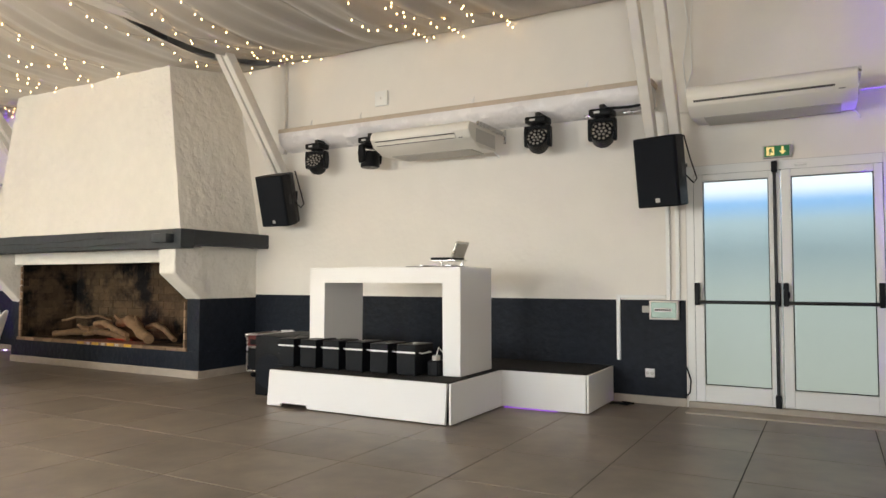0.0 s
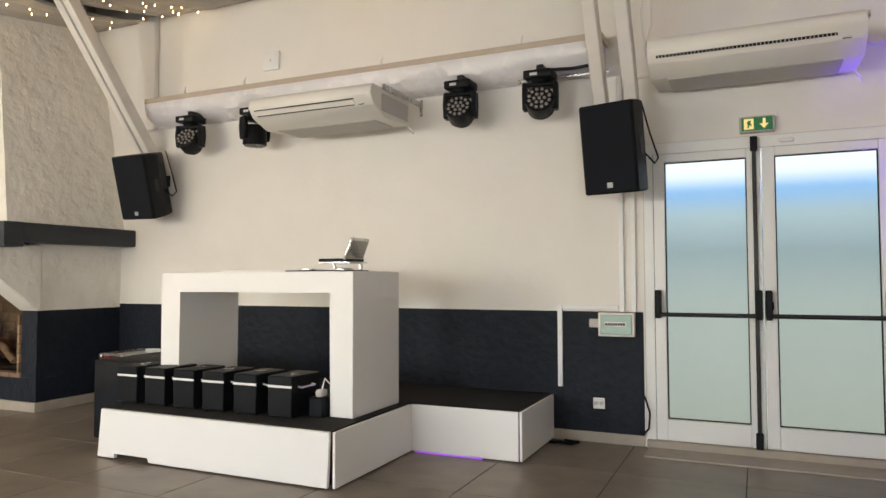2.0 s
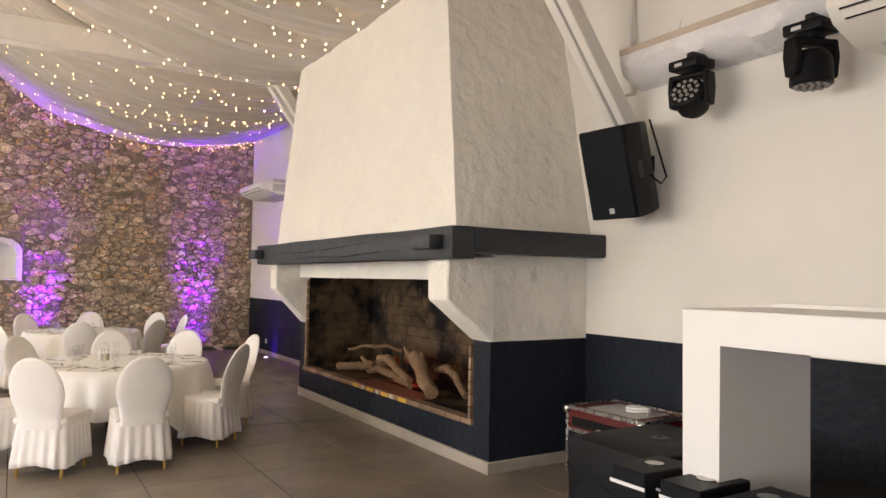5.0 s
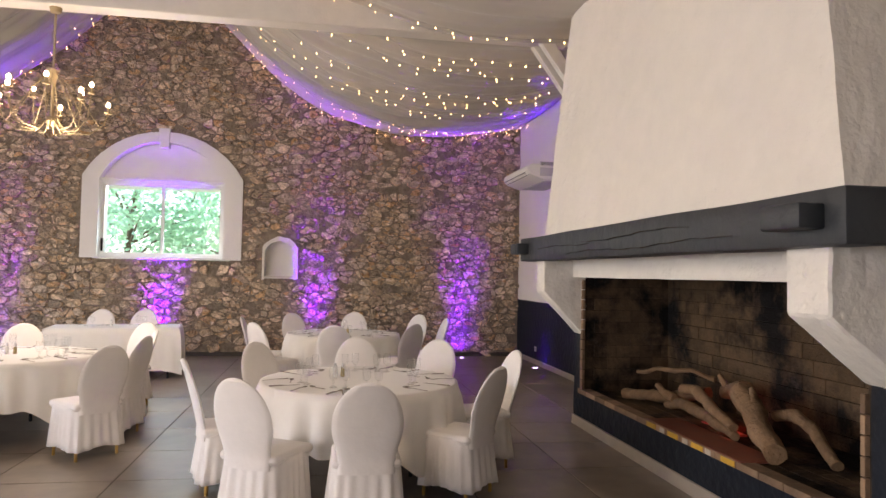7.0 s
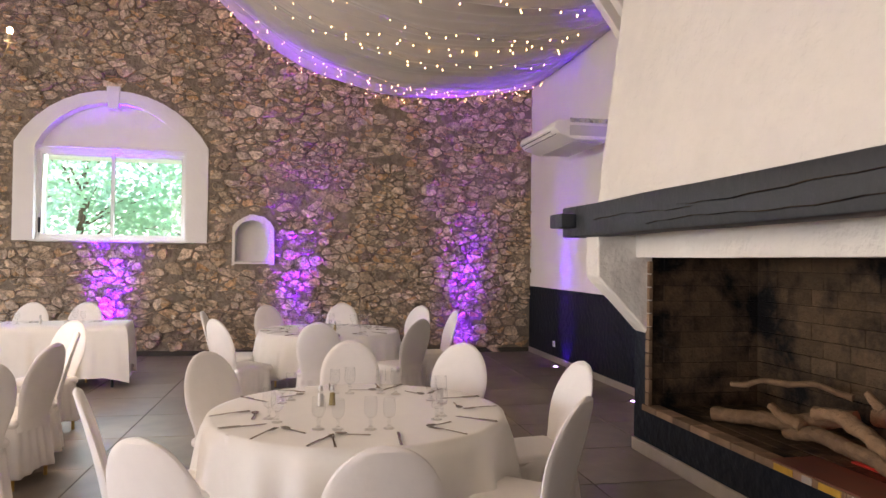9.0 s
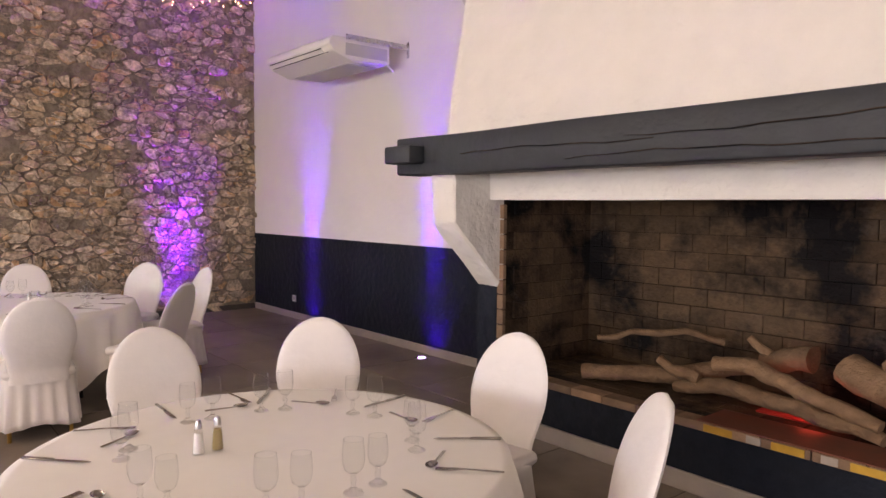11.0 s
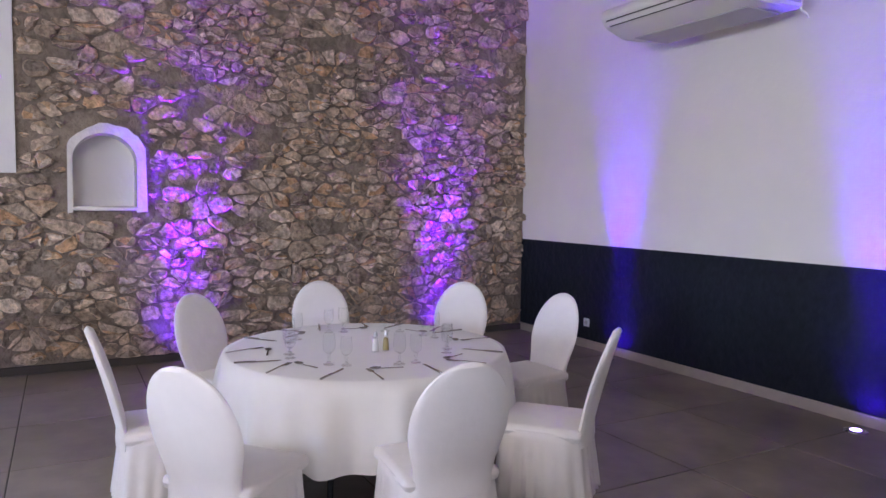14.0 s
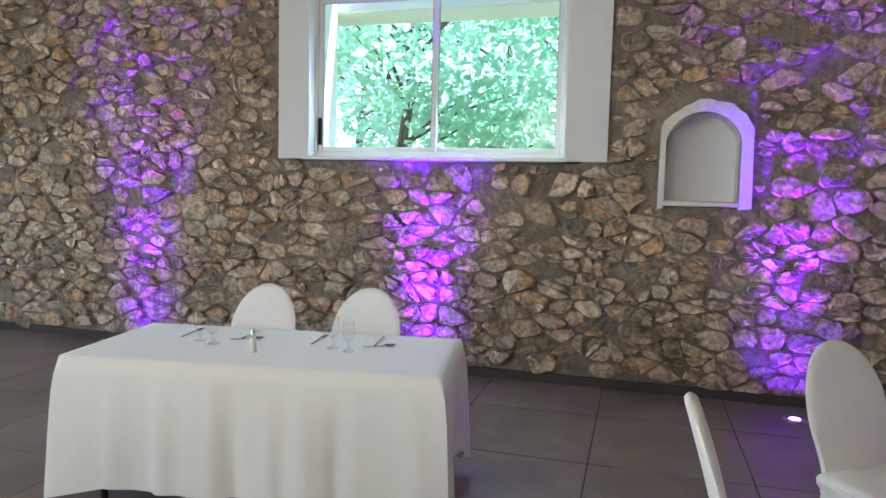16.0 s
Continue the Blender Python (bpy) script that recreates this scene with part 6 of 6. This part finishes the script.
# ---------------------------------------------------------------- trees outside the gable window
def tree(x, y, h, seed, label):
    t = thing("tree", (x, y, -0.25), label, "tree", "trees outside the window")
    rnd = random.Random(seed)
    bm = tube([(x, y, -0.25), (x + 0.06, y - 0.05, h * 0.35), (x - 0.05, y + 0.1, h * 0.7), (x, y, h * 0.95)], 0, 10, taper=[0.10, 0.075, 0.05, 0.015])
    tips = []
    for i in range(16):
        a, z = rnd.uniform(0, 6.28), h * rnd.uniform(0.3, 0.85)
        L = rnd.uniform(0.8, 1.9)
        e = Vector((x + L * math.cos(a), y + L * math.sin(a), z + rnd.uniform(0.2, 0.9)))
        mid = Vector((x, y, z)).lerp(e, 0.5) + Vector((0, 0, 0.12))
        tube([(x, y, z), mid, e], 0, 6, bm, [0.030, 0.018, 0.006])
        tips += [mid, e, Vector((x, y, z)).lerp(e, 0.8)]
    part("trunk", bm, BARK, t)
    V, F = [], []
    o = ORG[t.name]
    for p in tips:
        for k in range(64):
            q = p + Vector((rnd.gauss(0, 0.33), rnd.gauss(0, 0.33), rnd.gauss(0, 0.30)))
            if rnd.random() < 0.12:
                q += Vector((rnd.gauss(0, 0.4), rnd.gauss(0, 0.4), rnd.gauss(0, 0.3)))
            u = Vector((rnd.gauss(0, 1), rnd.gauss(0, 1), rnd.gauss(0, 0.6))).normalized()
            w = u.cross(Vector((rnd.gauss(0, 1), rnd.gauss(0, 1), rnd.gauss(0, 1)))).normalized()
            s = rnd.uniform(0.035, 0.085)
            b = len(V)
            nrm = u.cross(w)
            for d in (-u * s * 1.3, w * s * 0.7 + nrm * s * 0.2, u * s * 1.3, -w * s * 0.7 + nrm * s * 0.2):
                V.append(tuple(q + d - o))
            F += [(b, b + 1, b + 2), (b, b + 2, b + 3)]
    raw("crown", V, F, LEAF, t)


for i, (x, y, h) in enumerate(((-3.6, -7.9, 4.6), (-3.9, -5.6, 4.2), (-5.8, -7.0, 5.6), (-6.2, -9.6, 5.2))):
    tree(x, y, h, 30 + i, "leafy green garden tree in bright sun")


# ---------------------------------------------------------------- pieces: rubble stones and floor tiles
def stone_cells(seed):
    """Cells round uneven points, flatter than wide, cut by the half-way lines to their neighbours."""
    rnd = random.Random(seed)
    S = 1.7
    pts = []
    z = -0.05
    row = 0
    while z < 7.9:
        h = rnd.choice((0.06, 0.08, 0.10, 0.12, 0.14))
        y = LY - 0.2 + rnd.uniform(0, 0.15)
        while y < 0.05:
            w = rnd.choice((0.07, 0.10, 0.13, 0.17, 0.22, 0.28))
            pts.append((y + w / 2, (z + h / 2 + rnd.uniform(-0.055, 0.055)) * S))
            y += w
        z += h
        row += 1
    # some large stones push the small ones aside
    big = []
    for _ in range(330):
        a, b, r = rnd.uniform(LY, 0), rnd.uniform(0, 7.6) * S, rnd.uniform(0.09, 0.17)
        if all((a - q[0]) ** 2 + (b - q[1]) ** 2 > (r + q[2]) ** 2 for q in big):
            big.append((a, b, r))
    pts = [p for p in pts if all((p[0] - q[0]) ** 2 + (p[1] - q[1]) ** 2 > (q[2] * 1.35) ** 2 for q in big)]
    pts += [q[:2] for q in big]
    grid = {}
    for i, (a, b) in enumerate(pts):
        grid.setdefault((int(a // 0.4), int(b // 0.4)), []).append(i)
    out = []
    for i, (a, b) in enumerate(pts):
        poly = [(a - 0.24, b - 0.26), (a + 0.24, b - 0.26), (a + 0.24, b + 0.26), (a - 0.24, b + 0.26)]
        gi, gj = int(a // 0.4), int(b // 0.4)
        for di in (-1, 0, 1):
            for dj in (-1, 0, 1):
                for k in grid.get((gi + di, gj + dj), ()):
                    if k == i or not poly:
                        continue
                    px, py = pts[k]
                    nx, ny = px - a, py - b
                    c = (px * px + py * py - a * a - b * b) / 2
                    res = []
                    for p, q in zip(poly, poly[1:] + poly[:1]):
                        dp, dq = p[0] * nx + p[1] * ny - c, q[0] * nx + q[1] * ny - c
                        if dp <= 0:
                            res.append(p)
                        if dp * dq < 0:
                            w = dp / (dp - dq)
                            res.append((p[0] + (q[0] - p[0]) * w, p[1] + (q[1] - p[1]) * w))
                    poly = res
        if len(poly) > 2:
            out.append(((a, b / S), [(p, q / S) for p, q in poly]))
    return out


def blocked(y, z, pad=0.02):
    if -7.735 - pad < y < -5.07 + pad and 1.68 - pad < z < 3.15 + 0.75 * (1 - ((y + 6.4) / 1.36) ** 2) + pad:
        return True
    return -4.70 - pad < y < -4.09 + pad and 1.36 - pad < z < 2.12 + pad


def stone_mesh(poly, c, rnd):
    """One stone: its outline worn round, its face bulged and tilted. Given about its centre."""
    pts = [Vector((p - c[0], q - c[1])) for p, q in poly]
    gap = rnd.choice((0.002, 0.004, 0.007, 0.010, 0.014, 0.020))
    pts = [p * max(0.3, 1 - gap / max(p.length, 0.02)) for p in pts]
    cut = []
    n = len(pts)
    for i in range(n):
        a, b = pts[i], pts[(i + 1) % n]
        if (b - a).length < 0.012:
            cut.append((a + b) / 2)
            continue
        cut += [a.lerp(b, 0.26), a.lerp(b, 0.51), a.lerp(b, 0.76)] if (b - a).length > 0.07 else [a.lerp(b, 0.28), a.lerp(b, 0.72)]
    pts = [p + Vector((rnd.uniform(-0.008, 0.008), rnd.uniform(-0.006, 0.006))) for p in cut]
    n = len(pts)
    d = rnd.choice((0.010, 0.018, 0.026, 0.034, 0.044, 0.06))
    ty, tz = rnd.uniform(-0.16, 0.16), rnd.uniform(-0.16, 0.16)
    V = [(-0.02, p.x, p.y) for p in pts]
    V += [(d * 0.75 + ty * p.x + tz * p.y, p.x * 0.97, p.y * 0.97) for p in pts]
    V += [(d + ty * p.x + tz * p.y + rnd.uniform(-0.008, 0.008), p.x * rnd.uniform(0.78, 0.92), p.y * rnd.uniform(0.78, 0.92)) for p in pts]
    V.append((d + rnd.uniform(-0.004, 0.008), 0, 0))
    F = []
    for r in (0, n):
        F += [(r + i, r + (i + 1) % n, r + n + (i + 1) % n, r + n + i) for i in range(n)]
    F += [(2 * n + i, 2 * n + (i + 1) % n, 3 * n) for i in range(n)]
    return V, F


def build_stones():
    rnd = random.Random(8)
    V, F = [], []
    singles = 0
    for c, poly in stone_cells(5):
        if c[1] < 0.07 or c[0] > -0.01 or c[1] > 7.85 - abs(c[0] - RIDGE_Y) * 0.48:
            continue
        if blocked(*c, pad=0.025):
            continue
        # stones beside an opening are dressed down to fit
        for k in (1.0, 0.75, 0.55, 0.4):
            fitted = [(c[0] + (p - c[0]) * k, c[1] + (q - c[1]) * k) for p, q in poly]
            if not any(blocked(p, q, 0.0) for p, q in fitted):
                break
        else:
            continue
        poly = fitted
        if rnd.random() < 0.05:
            continue
        v, f = stone_mesh(poly, c, rnd)
        if singles < 300 and -5.0 < c[0] < -2.2 and 0.3 < c[1] < 2.3:
            me = bpy.data.meshes.new("stone")
            me.from_pydata(v, [], f)
            me.materials.append(STONE)
            me.shade_smooth()
            me.set_sharp_from_angle(angle=radians(30))
            ob = new("stone", me)
            ob.parent = wall_west
            ob.location = (0, c[0], c[1])
            singles += 1
        else:
            b = len(V)
            V += [(p[0], p[1] + c[0], p[2] + c[1]) for p in v]
            F += [tuple(i + b for i in q) for q in f]
    ob = raw("rubble_stones", V, F, STONE, wall_west, True)
    ob.data.set_sharp_from_angle(angle=radians(30))
    ob["kind"] = "stuff"


build_stones()
structure(part("baseboard", box(0, 0.03, LY, -0.02, 0, 0.07, 0.004), GROUT, wall_west))


def build_tiles():
    P = 0.8366
    w = P - 0.007
    bm = box(-w / 2, w / 2, -w / 2, w / 2, -0.012, 0.0, 0.0022)
    me = bpy.data.meshes.new("tile")
    bm.to_mesh(me)
    bm.free()
    me.materials.append(TILE)
    V, F = [], []
    base_v = [tuple(v.co) for v in me.vertices]
    base_f = [tuple(p.vertices) for p in me.polygons]
    i0 = math.floor((0 - 14.93) / P)
    for i in range(i0, i0 + 23):
        for j in range(-13, 4):
            x, y = 14.93 + (i + 0.5) * P, -2.52 + (j + 0.5) * P
            if x > LX + 0.3 or x < -0.3 or y > 0.2 or y < LY - 0.2:
                continue
            if y > -8.4:
                ob = new("tile", me)
                ob.parent = floor
                ob.location = (x, y, 0)
            else:
                b = len(V)
                V += [(p[0] + x, p[1] + y, p[2]) for p in base_v]
                F += [tuple(k + b for k in f) for f in base_f]
    tagged(raw("floor_tiles", V, F, TILE, floor), kind="stuff")


build_tiles()
